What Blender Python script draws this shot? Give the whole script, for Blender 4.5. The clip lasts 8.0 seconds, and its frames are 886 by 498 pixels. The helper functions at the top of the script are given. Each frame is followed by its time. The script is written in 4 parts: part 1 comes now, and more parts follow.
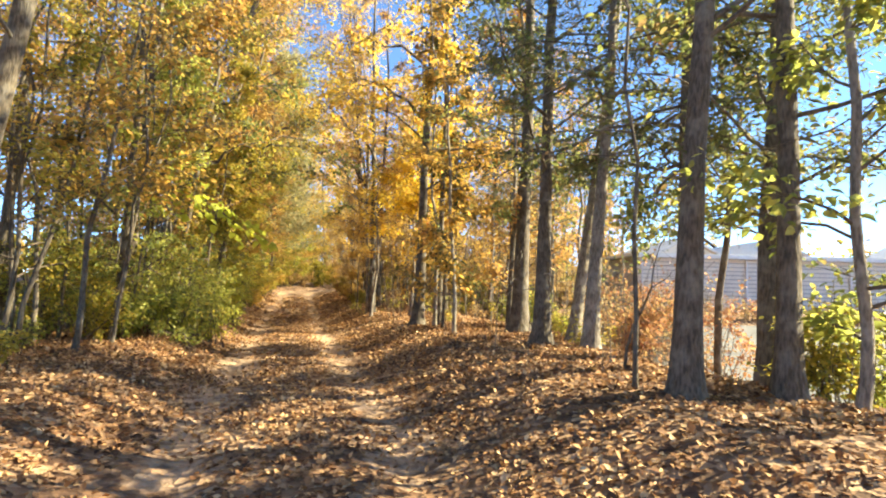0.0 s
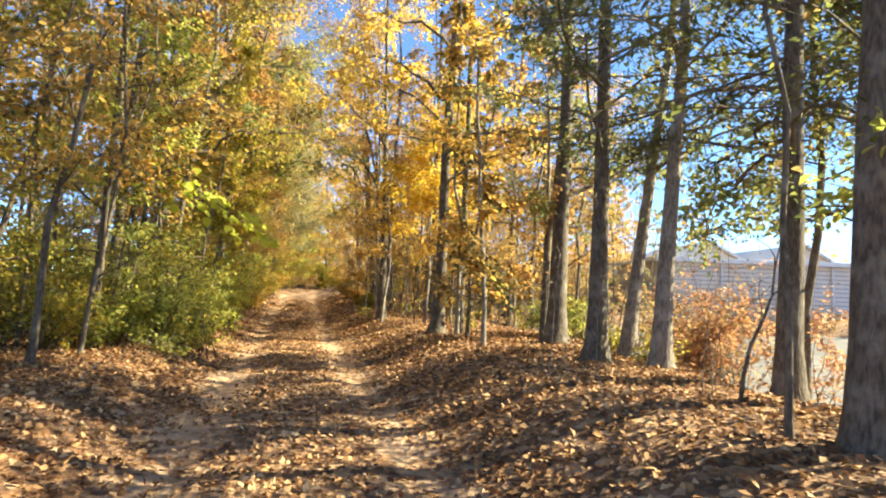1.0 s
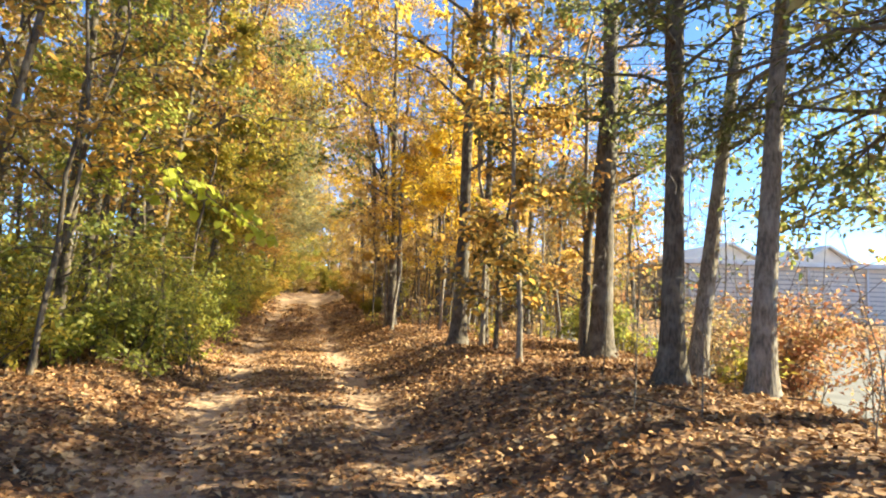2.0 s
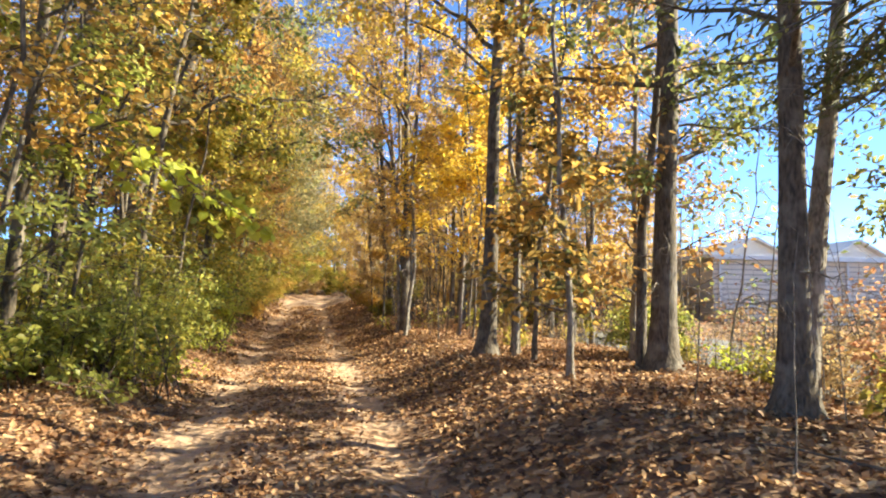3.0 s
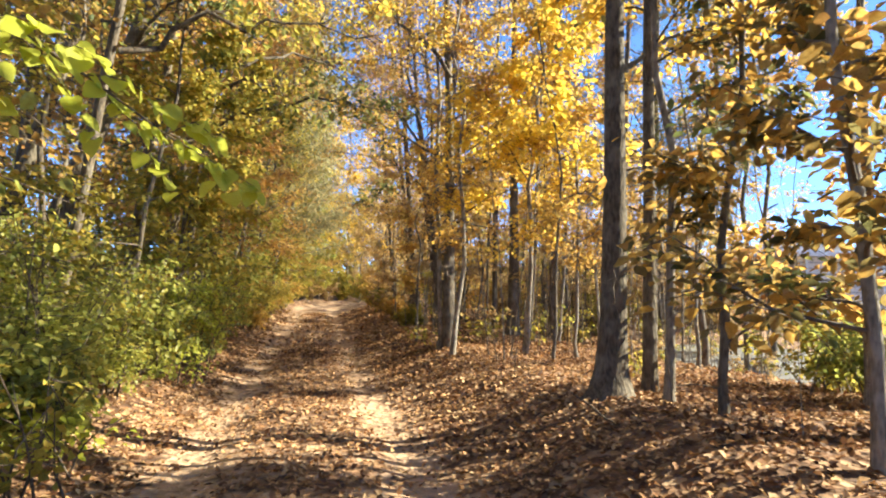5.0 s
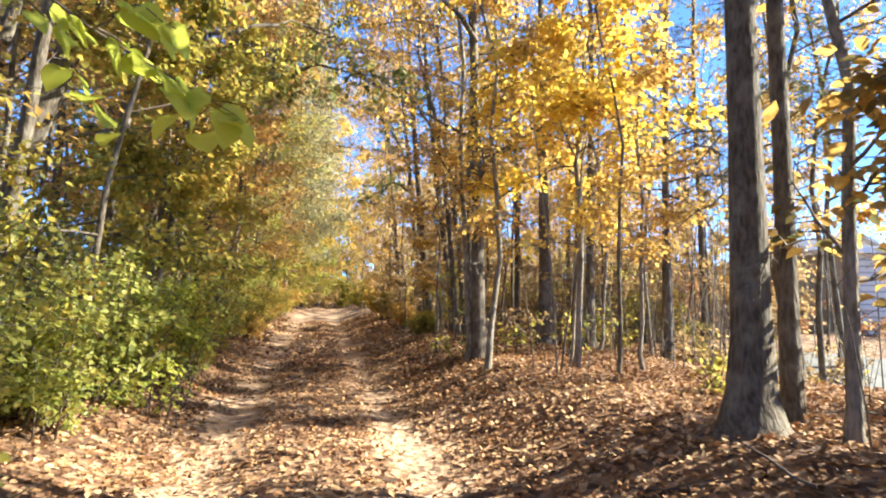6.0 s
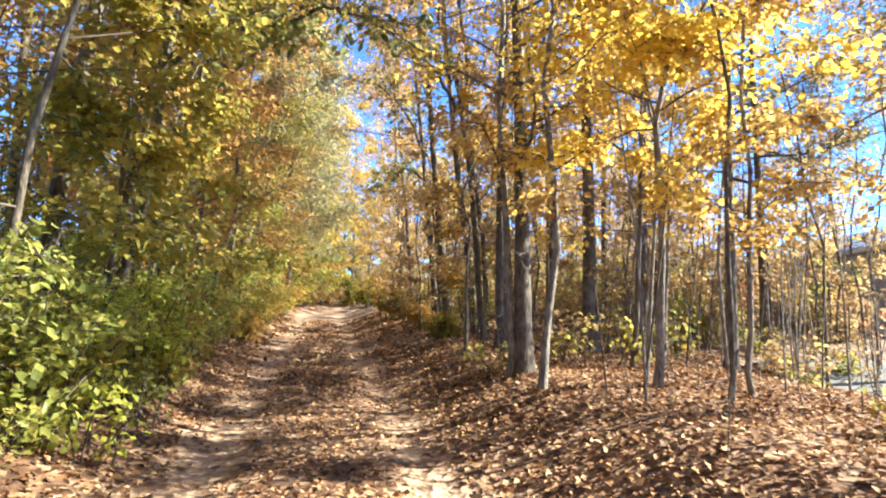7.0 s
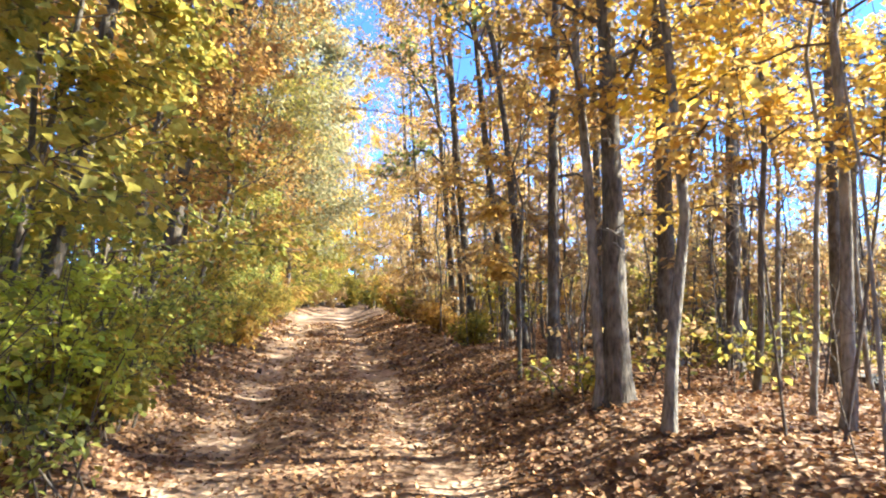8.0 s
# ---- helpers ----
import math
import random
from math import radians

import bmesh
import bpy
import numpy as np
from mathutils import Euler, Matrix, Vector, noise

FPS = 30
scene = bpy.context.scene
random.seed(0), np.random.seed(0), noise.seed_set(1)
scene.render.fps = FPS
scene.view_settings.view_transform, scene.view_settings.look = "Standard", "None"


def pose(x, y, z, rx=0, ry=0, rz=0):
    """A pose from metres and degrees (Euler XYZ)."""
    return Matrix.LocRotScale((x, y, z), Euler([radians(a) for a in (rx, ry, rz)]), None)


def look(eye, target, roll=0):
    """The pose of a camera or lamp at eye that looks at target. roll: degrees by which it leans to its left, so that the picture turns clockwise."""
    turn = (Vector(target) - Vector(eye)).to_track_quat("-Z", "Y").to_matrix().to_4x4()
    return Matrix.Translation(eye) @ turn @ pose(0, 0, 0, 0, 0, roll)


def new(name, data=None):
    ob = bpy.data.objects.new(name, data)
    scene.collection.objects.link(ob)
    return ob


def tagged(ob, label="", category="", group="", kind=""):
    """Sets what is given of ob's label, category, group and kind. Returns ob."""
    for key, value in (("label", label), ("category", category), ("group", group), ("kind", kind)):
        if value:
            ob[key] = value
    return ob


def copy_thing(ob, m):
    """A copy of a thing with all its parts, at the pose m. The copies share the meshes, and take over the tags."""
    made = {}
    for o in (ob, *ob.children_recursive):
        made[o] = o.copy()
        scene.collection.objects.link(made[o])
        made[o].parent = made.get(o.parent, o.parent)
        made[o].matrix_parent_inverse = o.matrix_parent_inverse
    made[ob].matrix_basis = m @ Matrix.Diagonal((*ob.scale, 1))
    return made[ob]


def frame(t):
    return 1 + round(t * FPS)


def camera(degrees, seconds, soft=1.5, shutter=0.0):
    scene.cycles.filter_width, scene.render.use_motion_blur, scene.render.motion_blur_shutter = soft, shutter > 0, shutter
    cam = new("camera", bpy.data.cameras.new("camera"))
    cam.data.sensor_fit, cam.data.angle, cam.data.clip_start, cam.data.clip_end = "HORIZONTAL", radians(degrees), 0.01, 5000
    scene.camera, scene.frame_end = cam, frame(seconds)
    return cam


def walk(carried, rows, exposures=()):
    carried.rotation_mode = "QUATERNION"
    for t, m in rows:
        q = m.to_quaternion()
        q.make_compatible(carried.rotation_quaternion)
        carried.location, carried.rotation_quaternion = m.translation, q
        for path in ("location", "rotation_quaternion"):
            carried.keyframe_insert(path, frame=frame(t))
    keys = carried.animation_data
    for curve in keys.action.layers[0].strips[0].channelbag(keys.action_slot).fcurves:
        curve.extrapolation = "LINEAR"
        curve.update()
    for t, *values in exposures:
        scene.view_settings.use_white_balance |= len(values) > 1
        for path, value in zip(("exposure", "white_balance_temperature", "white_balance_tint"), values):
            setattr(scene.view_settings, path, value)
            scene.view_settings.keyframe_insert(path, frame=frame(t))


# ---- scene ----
cam = camera(75.0, 8.0, soft=2.0, shutter=0.12)
# seconds, eye, then yaw to the left, pitch up and lean to the left in degrees
ROWS = [
    (0.0, 0.016, 0.000, 1.520, -14.77, 3.92, 1.31),
    (0.5, -0.011, 0.852, 1.525, -14.67, 3.95, 1.75),
    (1.0, 0.001, 1.624, 1.505, -14.49, 4.31, 1.91),
    (1.5, 0.004, 2.438, 1.511, -14.43, 4.56, 1.97),
    (3.0, 0.104, 4.730, 1.538, -13.77, 4.65, 1.29),
    (3.5, 0.134, 5.661, 1.514, -13.54, 4.67, 1.23),
    (4.0, 0.117, 6.506, 1.528, -13.27, 4.68, 1.34),
    (4.5, 0.131, 7.418, 1.525, -12.84, 4.73, 1.36),
    (4.7, 0.140, 7.769, 1.531, -12.68, 4.83, 1.31),
    (5.8, 0.011, 9.680, 1.414, -13.16, 5.91, 0.55),
    (6.0, 0.032, 10.023, 1.438, -12.93, 5.88, 0.51),
    (6.5, 0.048, 10.906, 1.454, -12.66, 5.87, 0.58),
    (7.0, 0.029, 11.843, 1.475, -12.55, 5.72, 0.76),
    (7.5, -0.026, 12.880, 1.499, -12.52, 5.56, 0.94),
    (8.0, -0.045, 13.999, 1.463, -12.52, 5.84, 0.81),
]
walk(cam, [(t, pose(x, y, z, 90 + pitch, 0, yaw) @ pose(0, 0, 0, 0, 0, roll)) for t, x, y, z, yaw, pitch, roll in ROWS],
     [(0.0, 2.80, 8500, -3), (1.7, 2.7, 8100, -4), (3.0, 2.60, 7450, 0), (4.0, 2.46, 7250, 0), (4.7, 2.49, 7350, 0), (5.8, 2.84, 6650, 1), (6.5, 2.8, 6350, 1), (7.2, 2.97, 6150, 1), (8.0, 3.18, 6050, 1)])

# ---- light: low autumn sun from the open side of the wood ----
SUN_EL, SUN_AZ = 31.0, 96.0  # degrees; azimuth clockwise from +y
world = bpy.data.worlds.new("sky")
scene.world = world
world.use_nodes = True
wn = world.node_tree.nodes
sky = wn.new("ShaderNodeTexSky")
sky.sky_type = "NISHITA"
sky.sun_disc = False
sky.sun_elevation, sky.sun_rotation = radians(SUN_EL), radians(SUN_AZ)
sky.air_density, sky.dust_density, sky.ozone_density = 0.29, 0.0, 7.5
wn["Background"].inputs["Strength"].default_value = 0.14
world.node_tree.links.new(sky.outputs["Color"], wn["Background"].inputs["Color"])
sun = new("sun", bpy.data.lights.new("sun", "SUN"))
sun.data.energy, sun.data.angle, sun.data.color = 3.2, radians(0.53), (1.0, 0.92, 0.78)
toward = Vector((math.sin(radians(SUN_AZ)) * math.cos(radians(SUN_EL)), math.cos(radians(SUN_AZ)) * math.cos(radians(SUN_EL)), math.sin(radians(SUN_EL))))
sun.matrix_world = look(toward * 60, (0, 0, 0))


# ---- materials ----
def shader(name):
    m = bpy.data.materials.new(name)
    m.use_nodes = True
    return m, m.node_tree.nodes, m.node_tree.links


def ramp(nodes, stops, interpolation="LINEAR"):
    r = nodes.new("ShaderNodeValToRGB")
    r.color_ramp.interpolation = interpolation
    e = r.color_ramp.elements
    while len(e) < len(stops):
        e.new(0.5)
    for k, (at, c) in enumerate(stops):
        e[k].position, e[k].color = at, (*c, 1)
    return r


def noise_node(nodes, links, scale, detail=4.0, stretch=None):
    n = nodes.new("ShaderNodeTexNoise")
    n.inputs["Scale"].default_value, n.inputs["Detail"].default_value = scale, detail
    co = nodes.new("ShaderNodeTexCoord")
    src = co.outputs["Object"]
    if stretch:
        mp = nodes.new("ShaderNodeMapping")
        mp.inputs["Scale"].default_value = stretch
        links.new(src, mp.inputs["Vector"])
        src = mp.outputs["Vector"]
    links.new(src, n.inputs["Vector"])
    return n


def leaf_material(name, colours, through_share=0.42, rough=0.55, gloss=0.22):
    """Thin leaves: a slightly waxy surface that lets light through, each leaf of its own shade."""
    m, nodes, links = shader(name)
    bsdf, out = nodes["Principled BSDF"], nodes["Material Output"]
    geo = nodes.new("ShaderNodeNewGeometry")
    steps = [(k / (len(colours) - 1), c) for k, c in enumerate(colours)]
    r = ramp(nodes, steps)
    # patches of a crown lean to one end of the range
    patch = noise_node(nodes, links, 0.9, 2.0)
    mixv = nodes.new("ShaderNodeMath")
    mixv.operation = "MULTIPLY_ADD"
    links.new(patch.outputs["Fac"], mixv.inputs[0])
    mixv.inputs[1].default_value = 1.0
    half = nodes.new("ShaderNodeMath")
    half.operation = "MULTIPLY_ADD"
    links.new(geo.outputs["Random Per Island"], half.inputs[0])
    half.inputs[1].default_value, half.inputs[2].default_value = 0.8, -0.4
    links.new(half.outputs[0], mixv.inputs[2])
    links.new(mixv.outputs[0], r.inputs["Fac"])
    spot = noise_node(nodes, links, 60.0, 2.0)
    sr = ramp(nodes, [(0.35, (0.72, 0.66, 0.6)), (0.6, (1, 1, 1))])
    links.new(spot.outputs["Fac"], sr.inputs["Fac"])
    mul = nodes.new("ShaderNodeMix")
    mul.data_type, mul.blend_type = "RGBA", "MULTIPLY"
    mul.inputs["Factor"].default_value = 0.7
    links.new(r.outputs["Color"], mul.inputs["A"])
    links.new(sr.outputs["Color"], mul.inputs["B"])
    links.new(mul.outputs["Result"], bsdf.inputs["Base Color"])
    bsdf.inputs["Roughness"].default_value = rough
    bsdf.inputs["Specular IOR Level"].default_value = gloss
    tr = nodes.new("ShaderNodeBsdfTranslucent")
    links.new(mul.outputs["Result"], tr.inputs["Color"])
    mix = nodes.new("ShaderNodeMixShader")
    mix.inputs["Fac"].default_value = through_share
    links.new(bsdf.outputs[0], mix.inputs[1])
    links.new(tr.outputs[0], mix.inputs[2])
    links.new(mix.outputs[0], out.inputs["Surface"])
    return m


def bark_material(name, dark, light, pale=(0.34, 0.32, 0.28)):
    m, nodes, links = shader(name)
    bsdf = nodes["Principled BSDF"]
    n1 = noise_node(nodes, links, 42.0, 7.0, (1.0, 1.0, 0.27))
    n2 = noise_node(nodes, links, 5.0, 4.0)
    r1 = ramp(nodes, [(0.36, dark), (0.62, light)])
    links.new(n1.outputs["Fac"], r1.inputs["Fac"])
    r2 = ramp(nodes, [(0.48, (0, 0, 0)), (0.66, (0.5, 0.5, 0.5))])
    links.new(n2.outputs["Fac"], r2.inputs["Fac"])
    mix = nodes.new("ShaderNodeMix")
    mix.data_type = "RGBA"
    links.new(r2.outputs["Color"], mix.inputs["Factor"])
    links.new(r1.outputs["Color"], mix.inputs["A"])
    mix.inputs["B"].default_value = (*pale, 1)
    links.new(mix.outputs["Result"], bsdf.inputs["Base Color"])
    bsdf.inputs["Roughness"].default_value = 0.92
    bump = nodes.new("ShaderNodeBump")
    bump.inputs["Strength"].default_value, bump.inputs["Distance"].default_value = 0.9, 0.02
    links.new(n1.outputs["Fac"], bump.inputs["Height"])
    links.new(bump.outputs[0], bsdf.inputs["Normal"])
    return m


def plain_material(name, a, b, scale=6.0, rough=0.8, bump_m=0.004):
    m, nodes, links = shader(name)
    bsdf = nodes["Principled BSDF"]
    n1, n2 = noise_node(nodes, links, scale, 5.0), noise_node(nodes, links, scale * 14, 3.0)
    add = nodes.new("ShaderNodeMath")
    add.operation = "MULTIPLY_ADD"
    links.new(n2.outputs["Fac"], add.inputs[0])
    add.inputs[1].default_value = 0.4
    links.new(n1.outputs["Fac"], add.inputs[2])
    r = ramp(nodes, [(0.5, a), (0.9, b)])
    links.new(add.outputs[0], r.inputs["Fac"])
    links.new(r.outputs["Color"], bsdf.inputs["Base Color"])
    bsdf.inputs["Roughness"].default_value = rough
    bump = nodes.new("ShaderNodeBump")
    bump.inputs["Strength"].default_value, bump.inputs["Distance"].default_value = 0.6, bump_m
    links.new(n2.outputs["Fac"], bump.inputs["Height"])
    links.new(bump.outputs[0], bsdf.inputs["Normal"])
    return m


def ground_material():
    """Bare pale sand in the ruts, packed leaf litter elsewhere."""
    m, nodes, links = shader("forest_floor")
    bsdf = nodes["Principled BSDF"]
    co = nodes.new("ShaderNodeTexCoord")
    vor = nodes.new("ShaderNodeTexVoronoi")
    vor.inputs["Scale"].default_value = 11.0
    warp = noise_node(nodes, links, 9.0, 3.0)
    addv = nodes.new("ShaderNodeMix")
    addv.data_type, addv.blend_type = "RGBA", "ADD"
    addv.inputs["Factor"].default_value = 0.12
    links.new(co.outputs["Object"], addv.inputs["A"])
    links.new(warp.outputs["Color"], addv.inputs["B"])
    links.new(addv.outputs["Result"], vor.inputs["Vector"])
    sep = nodes.new("ShaderNodeSeparateColor")
    links.new(vor.outputs["Color"], sep.inputs["Color"])
    litter = ramp(nodes, [(0.0, (0.085, 0.042, 0.024)), (0.3, (0.17, 0.088, 0.048)), (0.6, (0.27, 0.15, 0.082)), (0.85, (0.38, 0.235, 0.14)), (1.0, (0.50, 0.35, 0.22))])
    links.new(sep.outputs["Red"], litter.inputs["Fac"])
    big = noise_node(nodes, links, 1.3, 4.0)
    bigr = ramp(nodes, [(0.3, (0.55, 0.5, 0.46)), (0.7, (1.0, 1.0, 1.0))])
    links.new(big.outputs["Fac"], bigr.inputs["Fac"])
    lit2 = nodes.new("ShaderNodeMix")
    lit2.data_type, lit2.blend_type = "RGBA", "MULTIPLY"
    lit2.inputs["Factor"].default_value = 0.8
    links.new(litter.outputs["Color"], lit2.inputs["A"])
    links.new(bigr.outputs["Color"], lit2.inputs["B"])
    grain = noise_node(nodes, links, 90.0, 4.0)
    sand = ramp(nodes, [(0.3, (0.34, 0.212, 0.135)), (0.7, (0.52, 0.358, 0.238))])
    links.new(grain.outputs["Fac"], sand.inputs["Fac"])
    at = nodes.new("ShaderNodeAttribute")
    at.attribute_name = "sand"
    ragged = noise_node(nodes, links, 5.0, 6.0)
    sub = nodes.new("ShaderNodeMath")
    sub.operation = "MULTIPLY_ADD"
    links.new(ragged.outputs["Fac"], sub.inputs[0])
    sub.inputs[1].default_value = 1.5
    links.new(at.outputs["Fac"], sub.inputs[2])
    edge = ramp(nodes, [(0.98, (0, 0, 0)), (1.0, (1, 1, 1))])
    half = nodes.new("ShaderNodeMath")
    half.operation = "MULTIPLY"
    half.inputs[1].default_value = 0.72
    links.new(sub.outputs[0], half.inputs[0])
    edge.color_ramp.elements[0].position = 0.80
    edge.color_ramp.elements[1].position = 0.98
    links.new(half.outputs[0], edge.inputs["Fac"])
    mix = nodes.new("ShaderNodeMix")
    mix.data_type = "RGBA"
    links.new(edge.outputs["Color"], mix.inputs["Factor"])
    links.new(lit2.outputs["Result"], mix.inputs["A"])
    links.new(sand.outputs["Color"], mix.inputs["B"])
    links.new(mix.outputs["Result"], bsdf.inputs["Base Color"])
    bsdf.inputs["Roughness"].default_value = 0.95
    bump = nodes.new("ShaderNodeBump")
    bump.inputs["Strength"].default_value, bump.inputs["Distance"].default_value = 1.0, 0.035
    links.new(vor.outputs["Distance"], bump.inputs["Height"])
    links.new(bump.outputs[0], bsdf.inputs["Normal"])
    return m


YELLOW = leaf_material("yellow_leaf", [(0.50, 0.31, 0.09), (0.70, 0.46, 0.10), (0.84, 0.57, 0.11), (0.89, 0.66, 0.13), (0.74, 0.57, 0.14)], 0.7)
AMBER = leaf_material("amber_leaf", [(0.10, 0.11, 0.05), (0.22, 0.18, 0.075), (0.52, 0.33, 0.10), (0.72, 0.46, 0.115), (0.64, 0.35, 0.125)], 0.66)
GOLD = leaf_material("gold_brown_leaf", [(0.35, 0.20, 0.08), (0.52, 0.32, 0.10), (0.64, 0.41, 0.12), (0.73, 0.50, 0.13), (0.55, 0.45, 0.16)], 0.7)
OLIVE = leaf_material("olive_leaf", [(0.20, 0.22, 0.07), (0.33, 0.32, 0.08), (0.46, 0.40, 0.09), (0.58, 0.46, 0.10), (0.60, 0.41, 0.12)], 0.7)
GREEN = leaf_material("green_leaf", [(0.16, 0.20, 0.06), (0.27, 0.31, 0.08), (0.40, 0.43, 0.11), (0.53, 0.53, 0.14), (0.64, 0.58, 0.17)], 0.66, 0.42, 0.45)
RUST = leaf_material("rust_brown_leaf", [(0.33, 0.17, 0.08), (0.50, 0.28, 0.10), (0.63, 0.37, 0.12), (0.70, 0.46, 0.15), (0.50, 0.40, 0.15)], 0.7)
TAN = leaf_material("tan_leaf", [(0.30, 0.19, 0.10), (0.43, 0.29, 0.145), (0.54, 0.38, 0.175), (0.61, 0.45, 0.21), (0.52, 0.43, 0.20)], 0.56)
OAK = leaf_material("green_oak_leaf", [(0.11, 0.15, 0.065), (0.18, 0.22, 0.085), (0.27, 0.31, 0.105), (0.42, 0.40, 0.13), (0.40, 0.24, 0.13)], 0.55)
RUSSET = leaf_material("russet_leaf", [(0.38, 0.17, 0.10), (0.54, 0.27, 0.15), (0.66, 0.38, 0.21), (0.70, 0.48, 0.23), (0.46, 0.40, 0.16)], 0.48)
LIME = leaf_material("lime_leaf", [(0.40, 0.48, 0.08), (0.54, 0.60, 0.10), (0.66, 0.70, 0.12), (0.72, 0.68, 0.13)], 0.6)
VIVID = leaf_material("vivid_yellow_leaf", [(0.78, 0.52, 0.10), (0.87, 0.62, 0.11), (0.91, 0.69, 0.12), (0.93, 0.76, 0.15)], 0.7)
SAGE = leaf_material("silvery_olive_leaf", [(0.22, 0.23, 0.12), (0.31, 0.30, 0.16), (0.40, 0.37, 0.20), (0.46, 0.41, 0.22), (0.45, 0.33, 0.17)], 0.66)
NEEDLE = leaf_material("grey_green_needle", [(0.08, 0.10, 0.045), (0.13, 0.15, 0.06), (0.19, 0.20, 0.085), (0.26, 0.21, 0.11)], 0.4)
LITTER = leaf_material("dry_leaf", [(0.08, 0.038, 0.024), (0.20, 0.097, 0.050), (0.39, 0.212, 0.105), (0.58, 0.36, 0.185), (0.73, 0.52, 0.31)], 0.15, 0.7)
BARK = bark_material("grey_brown_bark", (0.050, 0.039, 0.029), (0.135, 0.106, 0.078), (0.27, 0.24, 0.195))
# pale bark of young stems; doubles as a sunlit copy of the bark above
BARK_PALE_AND_LIT = bark_material("pale_and_sunlit_bark", (0.10, 0.084, 0.068), (0.25, 0.212, 0.17), (0.44, 0.40, 0.34))
TWIG = plain_material("twig_bark", (0.06, 0.045, 0.035), (0.16, 0.12, 0.09), 8.0, 0.9)
GROUND = ground_material()
ASPHALT = plain_material("weathered_asphalt", (0.12, 0.118, 0.112), (0.20, 0.195, 0.185), 1.5, 0.9)
OLD_SIDING = plain_material("dull_grey_siding", (0.40, 0.385, 0.36), (0.50, 0.48, 0.45), 2.0, 0.7)
SIDING = plain_material("grey_siding", (0.70, 0.65, 0.57), (0.82, 0.77, 0.68), 2.0, 0.6)
TRIM = plain_material("white_trim", (0.66, 0.66, 0.64), (0.80, 0.80, 0.78), 3.0, 0.5)
ROOFING = plain_material("pale_grey_roofing", (0.60, 0.59, 0.57), (0.72, 0.71, 0.69), 3.0, 0.75)
FOUNDATION = plain_material("dark_foundation", (0.05, 0.05, 0.05), (0.11, 0.105, 0.10), 3.0, 0.9)
GLASS = plain_material("dark_window_glass", (0.03, 0.035, 0.04), (0.05, 0.055, 0.06), 1.0, 0.08, 0.0)

# ---- the lie of the land ----
def lumps(x, y, cell, seed):
    """Smooth value noise in -1..1, for arrays."""
    x, y = np.asarray(x, float) / cell, np.asarray(y, float) / cell
    ix, iy = np.floor(x), np.floor(y)
    fx, fy = x - ix, y - iy
    fx, fy = fx * fx * (3 - 2 * fx), fy * fy * (3 - 2 * fy)

    def h(a, b):
        s = np.sin(a * 127.1 + b * 311.7 + seed * 74.7) * 43758.5453
        return 2 * (s - np.floor(s)) - 1

    return (h(ix, iy) * (1 - fx) + h(ix + 1, iy) * fx) * (1 - fy) + (h(ix, iy + 1) * (1 - fx) + h(ix + 1, iy + 1) * fx) * fy


def smooth(a, b, v):
    k = np.clip((np.asarray(v, float) - a) / (b - a), 0, 1)
    return k * k * (3 - 2 * k)


def trail_x(y):
    """The middle of the trail, which bends slowly to the right."""
    return 0.1 + 0.0004 * np.clip(np.asarray(y, float) - 10, 0, 75) ** 2 + 0.013 * np.clip(np.asarray(y, float) - 45, 0, 40) ** 2


def land(x, y):
    """Height of the ground."""
    x, y = np.asarray(x, float), np.asarray(y, float)
    u = x - trail_x(y)
    z = 0.2 + 0.024 * np.clip(y - 18, 0, 90)
    z = z + 0.46 * smooth(1.05, 2.85, u + 0.15 * lumps(x, y, 1.7, 3)) + 0.30 * smooth(1.15, 2.3, -u + 0.15 * lumps(x, y, 1.5, 4))
    rut = np.exp(-(((u - 0.86) / 0.24) ** 2)) + np.exp(-(((u + 0.84) / 0.26) ** 2))
    z = z - 0.075 * rut * (0.7 + 0.5 * lumps(x, y, 2.3, 5))
    z = z + 0.04 * lumps(x, y, 1.3, 6) + 0.022 * lumps(x * 0.6, y, 0.36, 7) + 0.045 * lumps(x * 0.4, y, 0.8, 8) * np.exp(-((u / 1.8) ** 2))
    z = z + 0.14 * lumps(x, y, 5.0, 9) * smooth(3.0, 8.0, np.abs(u))
    brink = 1.25 * (1 - smooth(9.0, 12.5, y))
    z = z - 1.05 * smooth(5.6, 8.6, x + brink + 0.5 * lumps(x, y, 3.0, 10)) * (1 - smooth(19, 27, y + 0.25 * x))
    return z


def solid(name, verts, faces):
    """A mesh from numpy arrays of corners and of faces with equally many corners."""
    verts, faces = np.asarray(verts, np.float32), np.asarray(faces, np.int32)
    me = bpy.data.meshes.new(name)
    k = faces.shape[1]
    me.vertices.add(len(verts))
    me.vertices.foreach_set("co", verts.ravel())
    me.loops.add(faces.size)
    me.loops.foreach_set("vertex_index", faces.ravel())
    me.polygons.add(len(faces))
    me.polygons.foreach_set("loop_start", np.arange(0, faces.size, k, dtype=np.int32))
    me.update(calc_edges=True)
    return me


def piece(name, me, material, parent=None, label=""):
    """One mesh object, under a thing where one is given."""
    if not me.materials:
        me.materials.append(material)
    ob = new(name, me)
    ob.parent = parent
    return tagged(ob, label)


def part(name, bm, material, parent=None, label="", smooth_faces=False):
    me = bpy.data.meshes.new(name)
    bm.to_mesh(me)
    bm.free()
    if smooth_faces:
        me.shade_smooth()
    return piece(name, me, material, parent, label)


def thing(name, at, label, category, group="", kind=""):
    ob = new(name)
    ob.empty_display_size = 0.2
    ob.location = at
    return tagged(ob, label, category, group, kind)


